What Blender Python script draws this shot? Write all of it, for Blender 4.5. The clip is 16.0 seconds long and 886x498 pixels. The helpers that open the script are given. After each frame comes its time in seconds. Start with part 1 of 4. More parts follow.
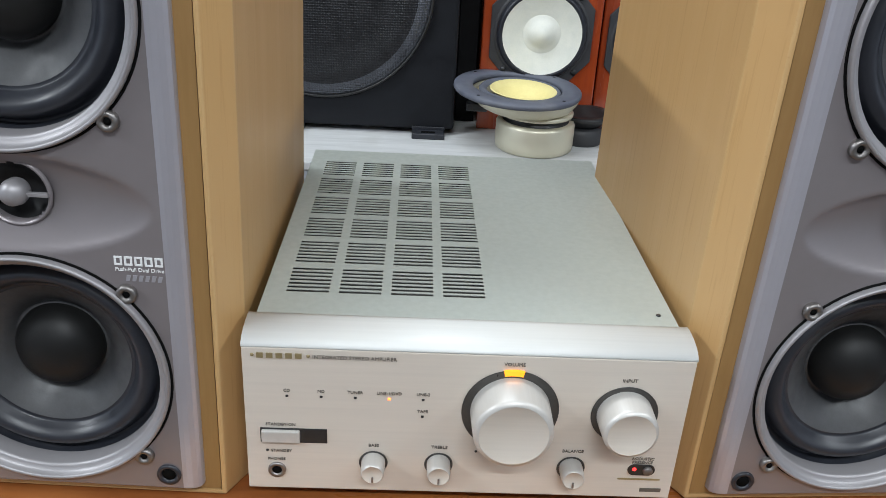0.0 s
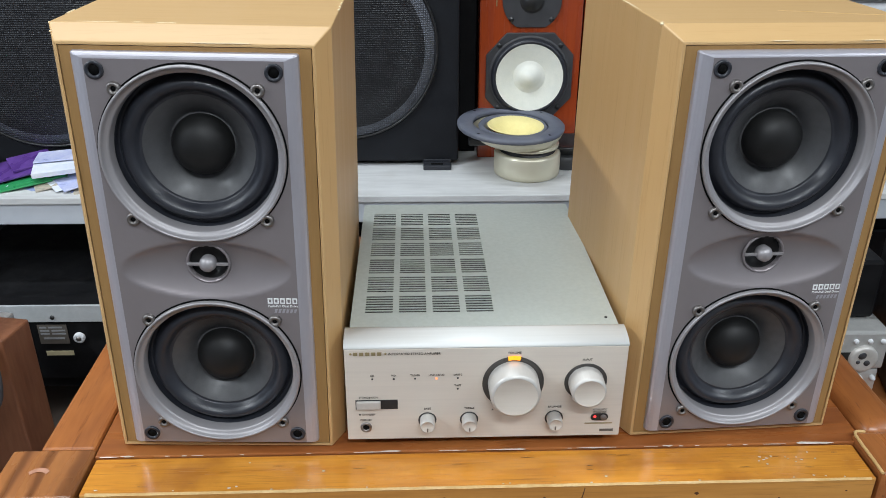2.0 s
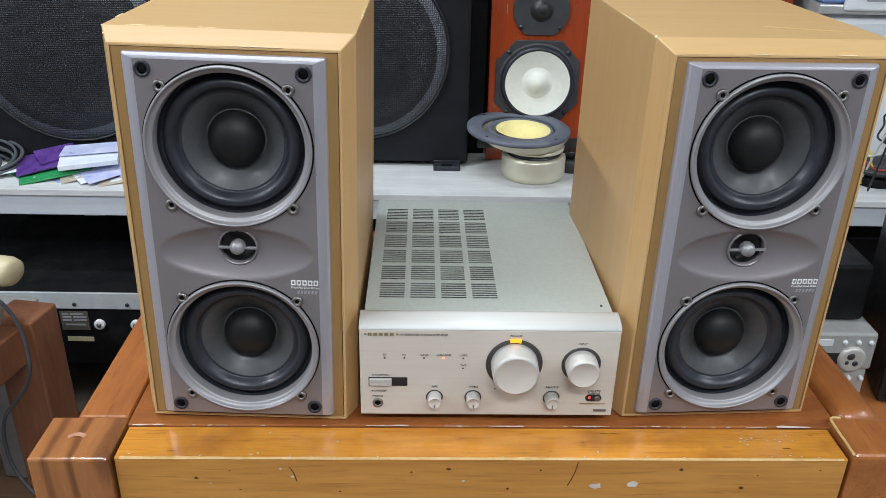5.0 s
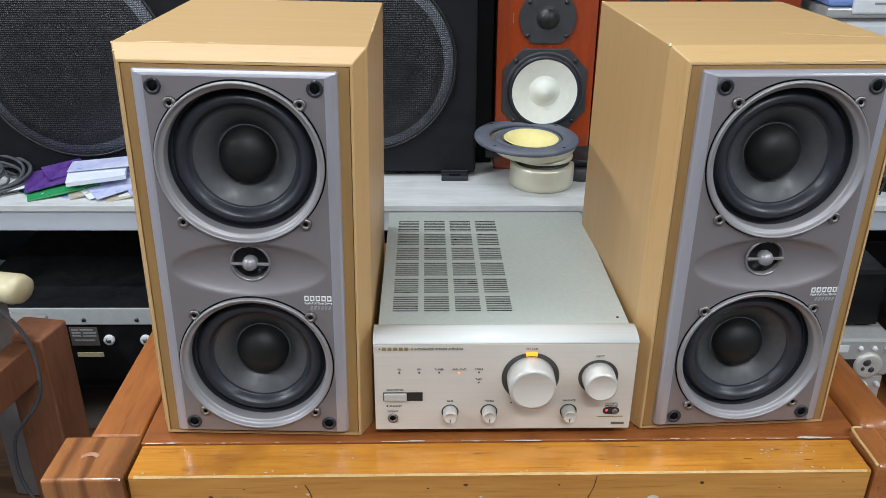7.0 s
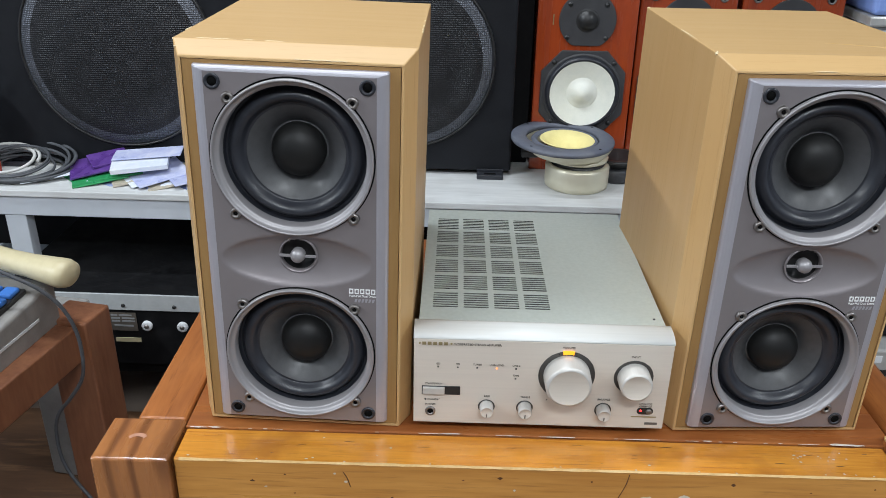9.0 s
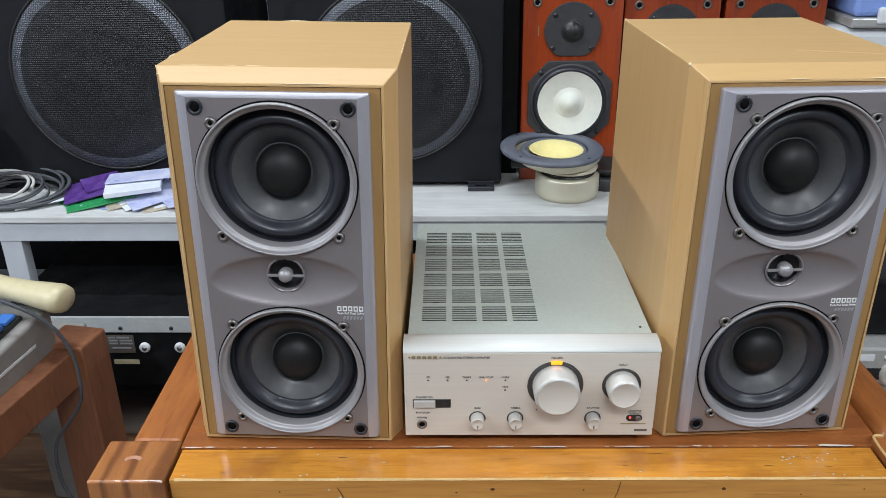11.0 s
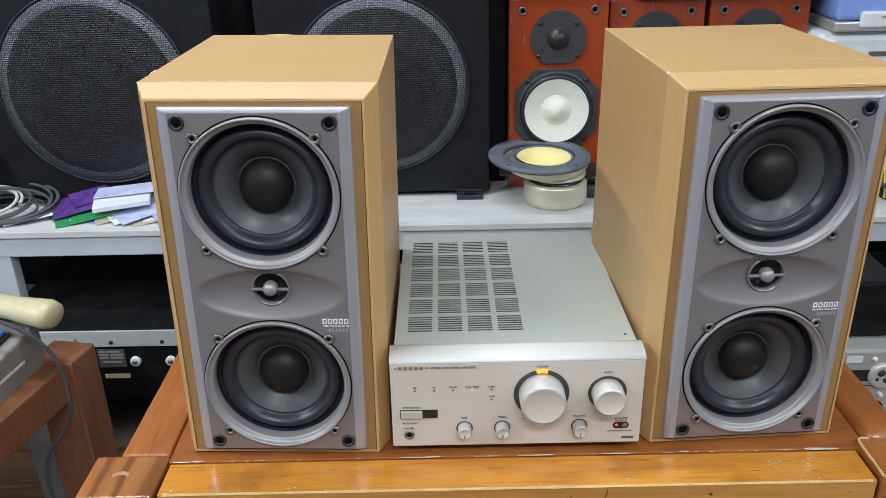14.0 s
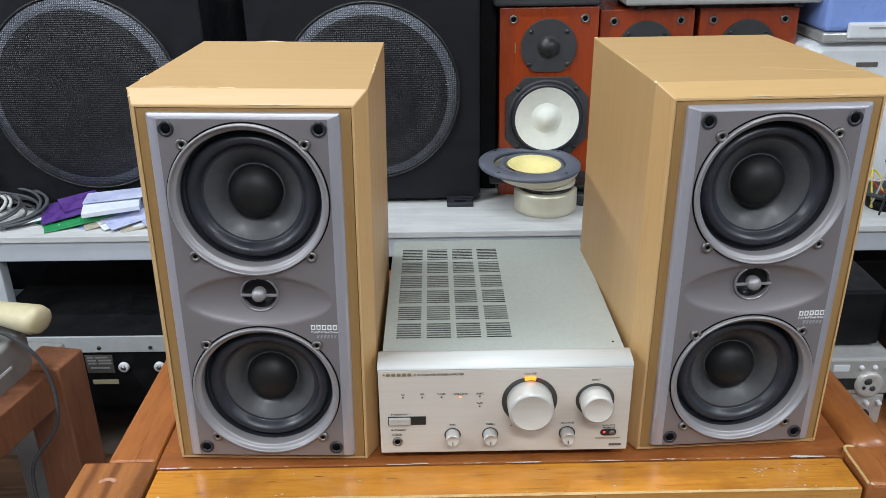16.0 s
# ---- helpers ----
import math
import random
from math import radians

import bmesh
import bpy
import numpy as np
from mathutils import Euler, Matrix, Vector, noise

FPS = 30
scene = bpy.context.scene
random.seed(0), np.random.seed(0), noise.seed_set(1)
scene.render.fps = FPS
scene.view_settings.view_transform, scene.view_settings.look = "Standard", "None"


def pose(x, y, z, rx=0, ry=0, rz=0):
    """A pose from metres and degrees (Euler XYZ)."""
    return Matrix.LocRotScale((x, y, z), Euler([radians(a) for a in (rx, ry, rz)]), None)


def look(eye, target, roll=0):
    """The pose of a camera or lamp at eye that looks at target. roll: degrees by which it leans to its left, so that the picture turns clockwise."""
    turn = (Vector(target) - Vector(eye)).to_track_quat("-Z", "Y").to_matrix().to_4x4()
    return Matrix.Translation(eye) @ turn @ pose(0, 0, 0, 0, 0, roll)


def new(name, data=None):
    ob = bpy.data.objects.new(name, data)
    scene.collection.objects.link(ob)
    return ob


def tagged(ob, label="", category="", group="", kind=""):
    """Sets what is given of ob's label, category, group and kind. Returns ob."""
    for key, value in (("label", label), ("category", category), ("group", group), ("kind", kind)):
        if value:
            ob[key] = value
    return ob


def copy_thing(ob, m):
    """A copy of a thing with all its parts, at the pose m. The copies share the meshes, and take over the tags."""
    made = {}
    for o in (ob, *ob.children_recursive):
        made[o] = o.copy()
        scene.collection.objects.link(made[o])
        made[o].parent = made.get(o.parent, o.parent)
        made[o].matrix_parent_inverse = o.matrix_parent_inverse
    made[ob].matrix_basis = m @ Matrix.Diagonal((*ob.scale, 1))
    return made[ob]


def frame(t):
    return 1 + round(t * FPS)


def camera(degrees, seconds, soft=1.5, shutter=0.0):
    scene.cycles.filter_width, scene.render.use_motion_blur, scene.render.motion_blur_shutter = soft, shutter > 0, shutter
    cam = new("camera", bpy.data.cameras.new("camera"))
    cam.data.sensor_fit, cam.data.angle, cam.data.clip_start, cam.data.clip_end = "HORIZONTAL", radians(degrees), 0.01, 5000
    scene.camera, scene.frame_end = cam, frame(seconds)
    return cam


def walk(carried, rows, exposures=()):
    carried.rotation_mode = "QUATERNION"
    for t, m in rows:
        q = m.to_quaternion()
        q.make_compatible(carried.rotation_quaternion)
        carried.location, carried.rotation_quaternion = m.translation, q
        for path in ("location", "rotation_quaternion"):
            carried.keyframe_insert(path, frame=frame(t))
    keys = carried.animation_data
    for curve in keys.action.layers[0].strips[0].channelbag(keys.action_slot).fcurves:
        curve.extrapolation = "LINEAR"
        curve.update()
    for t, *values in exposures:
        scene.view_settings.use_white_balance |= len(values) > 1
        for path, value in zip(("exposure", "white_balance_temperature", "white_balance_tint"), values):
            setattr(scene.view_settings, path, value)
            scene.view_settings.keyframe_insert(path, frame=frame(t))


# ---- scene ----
cam = camera(56.14, 16.0, soft=0.85)
PATH = [
    (0, (-0.0293, -0.4245, 0.3942), (0.0107, 1.3783, -0.4709), 2.93),
    (0.5, (-0.0459, -0.4402, 0.4009), (-0.0048, 1.3623, -0.4647), 2.15),
    (1, (-0.0421, -0.4446, 0.4140), (-0.0015, 1.3592, -0.4490), 1.51),
    (1.5, (-0.0580, -0.5811, 0.4905), (-0.0114, 1.2269, -0.3635), 0.82),
    (2, (-0.0541, -0.6806, 0.5558), (-0.0223, 1.1201, -0.3139), 0.02),
    (2.5, (-0.0478, -0.7187, 0.5619), (-0.0291, 1.0814, -0.3094), 0.72),
    (3, (-0.0535, -0.7279, 0.5608), (-0.0335, 1.0732, -0.3085), 1.21),
    (5.5, (-0.0582, -0.7529, 0.5810), (-0.0448, 1.0545, -0.2752), 0.88),
    (6, (-0.0490, -0.7518, 0.5871), (-0.0366, 1.0590, -0.2620), 0.33),
    (6.5, (-0.0463, -0.7503, 0.5845), (-0.0355, 1.0632, -0.2587), -0.05),
    (7, (-0.0666, -0.7409, 0.5743), (-0.0637, 1.0726, -0.2690), 0.03),
    (7.5, (-0.0866, -0.7473, 0.5737), (-0.1012, 1.0654, -0.2712), 0.48),
    (8, (-0.0905, -0.7512, 0.5741), (-0.1311, 1.0589, -0.2755), 0.89),
    (8.5, (-0.0911, -0.7574, 0.5771), (-0.1433, 1.0515, -0.2744), 1.18),
    (9, (-0.0835, -0.7591, 0.5826), (-0.1431, 1.0505, -0.2670), 0.95),
    (9.5, (-0.0795, -0.7594, 0.5824), (-0.1397, 1.0513, -0.2648), 0.53),
    (10, (-0.0749, -0.7628, 0.5877), (-0.1348, 1.0515, -0.2520), -0.14),
    (12.5, (-0.0655, -0.7691, 0.5932), (-0.1241, 1.0545, -0.2261), -1.15),
    (13, (-0.0677, -0.7661, 0.5929), (-0.1248, 1.0575, -0.2265), -1.33),
    (13.5, (-0.0574, -0.7672, 0.5903), (-0.1107, 1.0582, -0.2252), -1.64),
    (14, (-0.0569, -0.7694, 0.5971), (-0.1027, 1.0581, -0.2141), -1.63),
    (14.5, (-0.0599, -0.7717, 0.5945), (-0.0962, 1.0568, -0.2149), -1.37),
    (15, (-0.0568, -0.7720, 0.5956), (-0.0870, 1.0587, -0.2091), -1.23),
    (15.5, (-0.0561, -0.7753, 0.5982), (-0.0833, 1.0568, -0.2036), -1.09),
    (16, (-0.0547, -0.7717, 0.5979), (-0.0784, 1.0629, -0.1982), -1.06),
]
walk(cam, [(t, look(eye, target, roll)) for t, eye, target, roll in PATH])

# ---- light: a shop lit by ceiling tubes, in front of and above the bench ----
FLOOR_Z, CEILING_Z = -0.72, 2.1
world = bpy.data.worlds.new("world")
scene.world = world
world.use_nodes = True
world.node_tree.nodes["Background"].inputs[0].default_value = (0.8, 0.88, 1.0, 1)
world.node_tree.nodes["Background"].inputs[1].default_value = 0.015
LAMPS = [((-2.5, -0.9, 2.02), 1.3, 0.10, 90, 80), ((0.15, -1.75, 2.02), 1.3, 0.10, 0, 56), ((2.1, -0.9, 2.02), 1.3, 0.10, 90, 44), ((-0.6, 0.55, 2.02), 1.3, 0.10, 0, 28)]
for place, long, wide, turn, watts in LAMPS:
    data = bpy.data.lights.new("tube_light", "AREA")
    data.shape, data.size, data.size_y, data.energy, data.color = "RECTANGLE", long, wide, watts, (0.93, 1.0, 1.06)
    ob = new("tube_light", data)
    ob.matrix_world = pose(*place, 0, 0, turn)
scene.view_settings.exposure = 0.0


# ---- materials ----
def mat(name, a, b=None, rough=0.5, metal=0.0, scale=(40, 40, 40), fine=6.0, bump=0.05, coat=0.0, spots=None, dust=0.0, spec=0.5, random_tone=0.0, rough_var=0.1, rings=None, flecks=None):
    """Two colours mixed by a stretched noise at two sizes, with relief; spots: a third colour in patches; dust: pale film."""
    m = bpy.data.materials.new(name)
    m.use_nodes = True
    n, k = m.node_tree.nodes, m.node_tree.links
    p = n["Principled BSDF"]
    b = b or tuple(0.8 * c for c in a)
    tc = n.new("ShaderNodeTexCoord")
    mp = n.new("ShaderNodeMapping")
    mp.inputs["Scale"].default_value = scale
    k.new(tc.outputs["Object"], mp.inputs[0])
    n1 = n.new("ShaderNodeTexNoise")
    n1.inputs["Scale"].default_value, n1.inputs["Detail"].default_value = 1.0, 5
    k.new(mp.outputs[0], n1.inputs["Vector"])
    n2 = n.new("ShaderNodeTexNoise")
    n2.inputs["Scale"].default_value, n2.inputs["Detail"].default_value = fine, 3
    k.new(mp.outputs[0], n2.inputs["Vector"])
    add = n.new("ShaderNodeMath")
    add.operation = "MULTIPLY_ADD"
    add.inputs[1].default_value = 0.5
    k.new(n2.outputs[0], add.inputs[0])
    k.new(n1.outputs[0], add.inputs[2])
    ramp = n.new("ShaderNodeValToRGB")
    ramp.color_ramp.elements[0].position, ramp.color_ramp.elements[1].position = 0.5, 1.0
    ramp.color_ramp.elements[0].color, ramp.color_ramp.elements[1].color = (*a, 1), (*b, 1)
    k.new(add.outputs[0], ramp.inputs[0])
    col = ramp.outputs[0]

    def over(col, factor, colour):
        mix = n.new("ShaderNodeMix")
        mix.data_type = "RGBA"
        k.new(factor, mix.inputs[0])
        k.new(col, mix.inputs[6])
        mix.inputs[7].default_value = (*colour, 1)
        return mix.outputs[2]

    def patch(size, low, high, top):
        t = n.new("ShaderNodeTexNoise")
        t.inputs["Scale"].default_value, t.inputs["Detail"].default_value = size, 6
        k.new(tc.outputs["Object"], t.inputs["Vector"])
        r = n.new("ShaderNodeMapRange")
        r.inputs[1].default_value, r.inputs[2].default_value, r.inputs[4].default_value = low, high, top
        k.new(t.outputs[0], r.inputs[0])
        return r.outputs[0]
    if rings:
        wv = n.new("ShaderNodeTexWave")
        wv.wave_type, wv.rings_direction = "RINGS", "Y"
        wv.inputs["Scale"].default_value, wv.inputs["Distortion"].default_value, wv.inputs["Detail"].default_value = rings[1], 2.0, 3
        wv.inputs["Detail Scale"].default_value = 1.2
        mp2 = n.new("ShaderNodeMapping")
        mp2.inputs["Location"].default_value, mp2.inputs["Scale"].default_value = rings[2], (1, 0.45, 0.12)
        k.new(tc.outputs["Object"], mp2.inputs[0])
        k.new(mp2.outputs[0], wv.inputs["Vector"])
        rg = n.new("ShaderNodeMapRange")
        rg.inputs[1].default_value, rg.inputs[2].default_value, rg.inputs[4].default_value = 0.6, 1.0, 0.58
        k.new(wv.outputs["Fac"], rg.inputs[0])
        col = over(col, rg.outputs[0], rings[0])
    if flecks:
        mp3 = n.new("ShaderNodeMapping")
        mp3.inputs["Scale"].default_value = flecks[1]
        k.new(tc.outputs["Object"], mp3.inputs[0])
        n3 = n.new("ShaderNodeTexNoise")
        n3.inputs["Scale"].default_value, n3.inputs["Detail"].default_value, n3.inputs["Roughness"].default_value = 1.0, 4, 0.65
        k.new(mp3.outputs[0], n3.inputs["Vector"])
        r3 = n.new("ShaderNodeMapRange")
        r3.inputs[1].default_value, r3.inputs[2].default_value, r3.inputs[4].default_value = 0.56, 0.68, 0.7
        k.new(n3.outputs[0], r3.inputs[0])
        col = over(col, r3.outputs[0], flecks[0])
    if spots:
        col = over(col, patch(*spots[1:]), spots[0])
    if dust:
        col = over(col, patch(14, 0.45, 0.75, dust), (0.55, 0.53, 0.5))
    if random_tone:
        info = n.new("ShaderNodeObjectInfo")
        hsv = n.new("ShaderNodeHueSaturation")
        r = n.new("ShaderNodeMapRange")
        r.inputs[3].default_value, r.inputs[4].default_value = 1 - random_tone, 1 + random_tone
        k.new(info.outputs["Random"], r.inputs[0])
        k.new(r.outputs[0], hsv.inputs["Value"])
        k.new(col, hsv.inputs["Color"])
        col = hsv.outputs[0]
    k.new(col, p.inputs["Base Color"])
    p.inputs["Metallic"].default_value = metal
    rr = n.new("ShaderNodeMapRange")
    rr.inputs[1].default_value, rr.inputs[2].default_value = 0.3, 0.7
    rr.inputs[3].default_value, rr.inputs[4].default_value = max(0.02, rough - rough_var), min(1, rough + rough_var)
    k.new(n1.outputs[0], rr.inputs[0])
    k.new(rr.outputs[0], p.inputs["Roughness"])
    p.inputs["Coat Weight"].default_value, p.inputs["Coat Roughness"].default_value = coat, 0.12
    p.inputs["Specular IOR Level"].default_value = spec
    if bump:
        bm = n.new("ShaderNodeBump")
        bm.inputs["Strength"].default_value, bm.inputs["Distance"].default_value = bump, 0.002
        k.new(add.outputs[0], bm.inputs["Height"])
        k.new(bm.outputs[0], p.inputs["Normal"])
    return m


def glow(name, colour, strength):
    m = mat(name, colour, bump=0)
    p = m.node_tree.nodes["Principled BSDF"]
    p.inputs["Emission Color"].default_value, p.inputs["Emission Strength"].default_value = (*colour, 1), strength
    return m


def mesh_cloth(name, a, b, holes, metal=0.3):
    """Perforated sheet: a fine staggered dot pattern."""
    m = mat(name, a, b, rough=0.4, metal=metal, bump=0)
    n, k = m.node_tree.nodes, m.node_tree.links
    tc = n.new("ShaderNodeTexCoord")
    v = n.new("ShaderNodeTexVoronoi")
    v.inputs["Scale"].default_value, v.inputs["Randomness"].default_value = holes, 0.12
    k.new(tc.outputs["Object"], v.inputs["Vector"])
    bm = n.new("ShaderNodeBump")
    bm.inputs["Strength"].default_value, bm.inputs["Distance"].default_value = 0.8, 0.003
    k.new(v.outputs["Distance"], bm.inputs["Height"])
    p = n["Principled BSDF"]
    k.new(bm.outputs[0], p.inputs["Normal"])
    return m


M = dict(
    dent=mat("dark_dent", (0.10, 0.035, 0.010), (0.06, 0.02, 0.006), rough=0.6),
    veneer=mat("beech_veneer", (0.54, 0.346, 0.155), (0.522, 0.331, 0.146), rough=0.42, scale=(3, 60, 60), fine=3, bump=0.008, rough_var=0.03, spots=((0.56, 0.37, 0.175), 4, 0.45, 0.7, 0.5), flecks=((0.47, 0.285, 0.115), (18, 420, 420))),
    veneer_up=mat("beech_veneer_upright", (0.535, 0.330, 0.141), (0.518, 0.316, 0.133), rough=0.42, scale=(50, 50, 3), fine=3, bump=0.008, rough_var=0.03, spots=((0.55, 0.36, 0.17), 4, 0.45, 0.7, 0.5), flecks=((0.45, 0.265, 0.10), (300, 300, 14))),
    worn=mat("worn_pine", (0.66, 0.45, 0.20), (0.50, 0.30, 0.10), rough=0.6, scale=(60, 60, 60)),
    scar=mat("rubbed_wood", (0.46, 0.24, 0.16), (0.36, 0.16, 0.09), rough=0.6, scale=(90, 90, 90)),
    chip=mat("bare_board", (0.80, 0.66, 0.42), rough=0.8),
    baffle=mat("brown_baffle", (0.34, 0.195, 0.070), (0.28, 0.155, 0.05), rough=0.5, scale=(60, 60, 6)),
    panel=mat("silver_plastic", (0.247, 0.222, 0.228), (0.237, 0.213, 0.219), rough=0.36, metal=0.4, scale=(30, 30, 30), bump=0, rough_var=0.03),
    # panel plastic again, paler: the bevel's reflections are put into the colour
    rim=mat("silver_rim_lit", (0.42, 0.41, 0.45), (0.40, 0.39, 0.43), rough=0.34, metal=0.45, scale=(30, 30, 30), bump=0, rough_var=0.03),
    ring=mat("silver_ring", (0.32, 0.307, 0.315), (0.31, 0.297, 0.305), rough=0.47, metal=0.45, scale=(60, 60, 60), bump=0, rough_var=0.03),
    rubber=mat("black_rubber", (0.017, 0.019, 0.025), (0.022, 0.024, 0.031), rough=0.38, scale=(80, 80, 80), bump=0.02),
    cone=mat("grey_cone", (0.060, 0.061, 0.064), (0.047, 0.048, 0.051), rough=0.46, scale=(120, 120, 120), dust=0.03),
    cap=mat("dust_cap_black", (0.008, 0.008, 0.008), (0.011, 0.011, 0.011), rough=0.5, scale=(60, 60, 60), dust=0.012, spec=0.3),
    black=mat("black_plastic", (0.012, 0.012, 0.013), (0.02, 0.02, 0.02), rough=0.4, scale=(50, 50, 50)),
    hole=mat("dark_inside", (0.004, 0.004, 0.004), rough=0.9, bump=0, spec=0.1),
    steel=mat("steel", (0.27, 0.25, 0.24), (0.20, 0.19, 0.18), rough=0.42, metal=0.9, scale=(100, 100, 100), bump=0.02),
    fascia=mat("brushed_champagne", (0.59, 0.527, 0.455), (0.555, 0.496, 0.432), rough=0.5, metal=0.0, spec=0.3, scale=(6, 300, 300), fine=3, bump=0.015),
    knob=mat("knob_aluminium", (0.56, 0.54, 0.505), (0.52, 0.50, 0.47), rough=0.42, metal=0.3, scale=(200, 6, 200), bump=0.01),
    cover=mat("cover_paint", (0.48, 0.515, 0.476), (0.45, 0.483, 0.445), rough=0.42, metal=0.25, scale=(200, 200, 200), bump=0.02, dust=0.08),
    # paler and cooler than the fascia: holds the light on the rounded edge
    lip=mat("satin_lip_lit", (0.64, 0.645, 0.625), (0.61, 0.615, 0.595), rough=0.5, metal=0.1, scale=(6, 300, 300), fine=3, bump=0),
    recess=mat("recess_grey", (0.09, 0.085, 0.08), (0.07, 0.066, 0.062), rough=0.35, metal=0.4, bump=0),
    ink=mat("dark_ink", (0.11, 0.095, 0.08), rough=0.6, bump=0),
    badge=mat("badge_bronze", (0.34, 0.27, 0.14), rough=0.4, metal=0.4),
    white_ink=mat("white_ink", (0.85, 0.85, 0.85), rough=0.5, bump=0),
    orange=glow("orange_light", (1.0, 0.33, 0.012), 1.3),
    red_led=glow("red_led", (1.0, 0.03, 0.03), 3.0),
    amber_led=glow("amber_led", (1.0, 0.22, 0.04), 3.0),
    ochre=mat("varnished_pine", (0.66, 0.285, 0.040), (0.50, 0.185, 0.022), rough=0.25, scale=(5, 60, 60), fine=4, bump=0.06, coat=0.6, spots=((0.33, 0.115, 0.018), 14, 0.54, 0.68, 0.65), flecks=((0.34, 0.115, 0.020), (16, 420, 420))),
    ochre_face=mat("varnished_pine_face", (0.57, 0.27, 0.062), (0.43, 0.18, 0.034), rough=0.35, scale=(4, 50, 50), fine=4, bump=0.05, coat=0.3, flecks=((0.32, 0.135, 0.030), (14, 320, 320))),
    redwood=mat("red_brown_wood", (0.38, 0.135, 0.038), (0.27, 0.088, 0.022), rough=0.35, scale=(40, 5, 40), fine=4, bump=0.06, coat=0.15, spots=((0.44, 0.17, 0.05), 6, 0.5, 0.7, 0.6), flecks=((0.17, 0.05, 0.014), (260, 18, 260))),
    redwood_x=mat("red_brown_wood_cross", (0.32, 0.105, 0.028), (0.22, 0.066, 0.017), rough=0.3, scale=(5, 40, 40), fine=4, bump=0.06, coat=0.4, spots=((0.42, 0.16, 0.045), 5, 0.5, 0.7, 0.6)),
    post=mat("dark_post_wood", (0.37, 0.150, 0.050), (0.26, 0.095, 0.030), rough=0.28, scale=(60, 12, 4), fine=1.7, bump=0.05, coat=0.5, rings=((0.060, 0.018, 0.007), 13, (0.40, 0.1, -0.1))),
    dark_wood=mat("dark_red_wood", (0.27, 0.112, 0.055), (0.18, 0.066, 0.032), rough=0.45, scale=(30, 30, 5), fine=4, bump=0.06),
    putty=mat("white_filler", (0.66, 0.60, 0.52), (0.46, 0.38, 0.30), rough=0.8),
    shelf=mat("grey_shelf_board", (0.66, 0.668, 0.665), (0.49, 0.497, 0.495), rough=0.55, scale=(4, 30, 30), fine=5, bump=0.08, spots=((0.40, 0.39, 0.37), 8, 0.52, 0.75, 0.6)),
    shelf_metal=mat("grey_shelf_paint", (0.50, 0.53, 0.57), (0.44, 0.47, 0.51), rough=0.45, scale=(6, 6, 6), dust=0.1),
    sub=mat("black_vinyl", (0.006, 0.0068, 0.009), (0.010, 0.011, 0.014), rough=0.6, scale=(30, 30, 30), spec=0.22, spots=((0.30, 0.30, 0.32), 45, 0.74, 0.78, 0.5)),
    sub_mesh=mesh_cloth("grille_mesh", (0.008, 0.0085, 0.0102), (0.013, 0.0135, 0.016), 210, 0.2),
    # same mesh in a paler tone, for the ceiling light on its slope
    sub_rim=mesh_cloth("grille_mesh_lit", (0.085, 0.09, 0.105), (0.115, 0.122, 0.14), 210, 0.6),
    cherry=mat("cherry_veneer", (0.34, 0.052, 0.012), (0.25, 0.034, 0.008), rough=0.25, scale=(60, 60, 4), fine=4, bump=0.03, coat=0.5),
    frame_grey=mat("driver_frame", (0.030, 0.031, 0.034), (0.042, 0.042, 0.046), rough=0.5, scale=(60, 60, 60)),
    cone_white=mat("white_cone", (0.78, 0.78, 0.70), (0.70, 0.71, 0.64), rough=0.4, scale=(60, 60, 60)),
    zinc=mat("zinc_magnet", (0.74, 0.70, 0.56), (0.66, 0.62, 0.48), rough=0.4, metal=0.55, scale=(6, 6, 3), bump=0, rough_var=0.02),
    gasket=mat("blue_grey_gasket", (0.085, 0.095, 0.13), (0.11, 0.12, 0.15), rough=0.65, scale=(60, 60, 60), dust=0.15),
    cream=mat("cream_cone", (0.82, 0.72, 0.32), (0.74, 0.64, 0.28), rough=0.6, scale=(40, 40, 40)),
    ivory=mat("ivory_plastic", (0.60, 0.53, 0.34), (0.52, 0.45, 0.28), rough=0.4, scale=(20, 20, 20)),
    grey_box=mat("grey_machine", (0.27, 0.26, 0.245), (0.23, 0.22, 0.21), rough=0.5, scale=(40, 40, 40), dust=0.15),
    blue_key=mat("blue_keys", (0.04, 0.16, 0.50), rough=0.45, random_tone=0.2),
    white_key=mat("white_keys", (0.75, 0.78, 0.80), rough=0.45),
    orange_key=mat("orange_keys", (0.75, 0.22, 0.03), rough=0.45),
    blue_plastic=mat("blue_lid", (0.24, 0.35, 0.72), (0.20, 0.30, 0.64), rough=0.3, scale=(10, 10, 10)),
    white_plastic=mat("white_plastic", (0.72, 0.74, 0.76), (0.66, 0.68, 0.70), rough=0.4, scale=(20, 20, 20), dust=0.1),
    silver_unit=mat("silver_unit", (0.50, 0.50, 0.48), (0.44, 0.44, 0.43), rough=0.38, metal=0.4, scale=(60, 60, 60), dust=0.1),
    lid=mat("dusty_steel_lid", (0.58, 0.61, 0.62), (0.48, 0.51, 0.52), rough=0.45, metal=0.3, scale=(20, 20, 20), dust=0.2),
    dark_unit=mat("dark_steel", (0.006, 0.0062, 0.007), (0.010, 0.010, 0.011), rough=0.5, scale=(30, 30, 30), dust=0.008, spec=0.12),
    grey_label=mat("grey_label", (0.30, 0.31, 0.32), rough=0.5, bump=0),
    cable=mat("grey_cable", (0.055, 0.06, 0.068), (0.085, 0.09, 0.10), rough=0.5),
    cable_white=mat("white_cable", (0.60, 0.60, 0.58), rough=0.5),
    yellow=mat("yellow_wire", (0.75, 0.60, 0.05), rough=0.5),
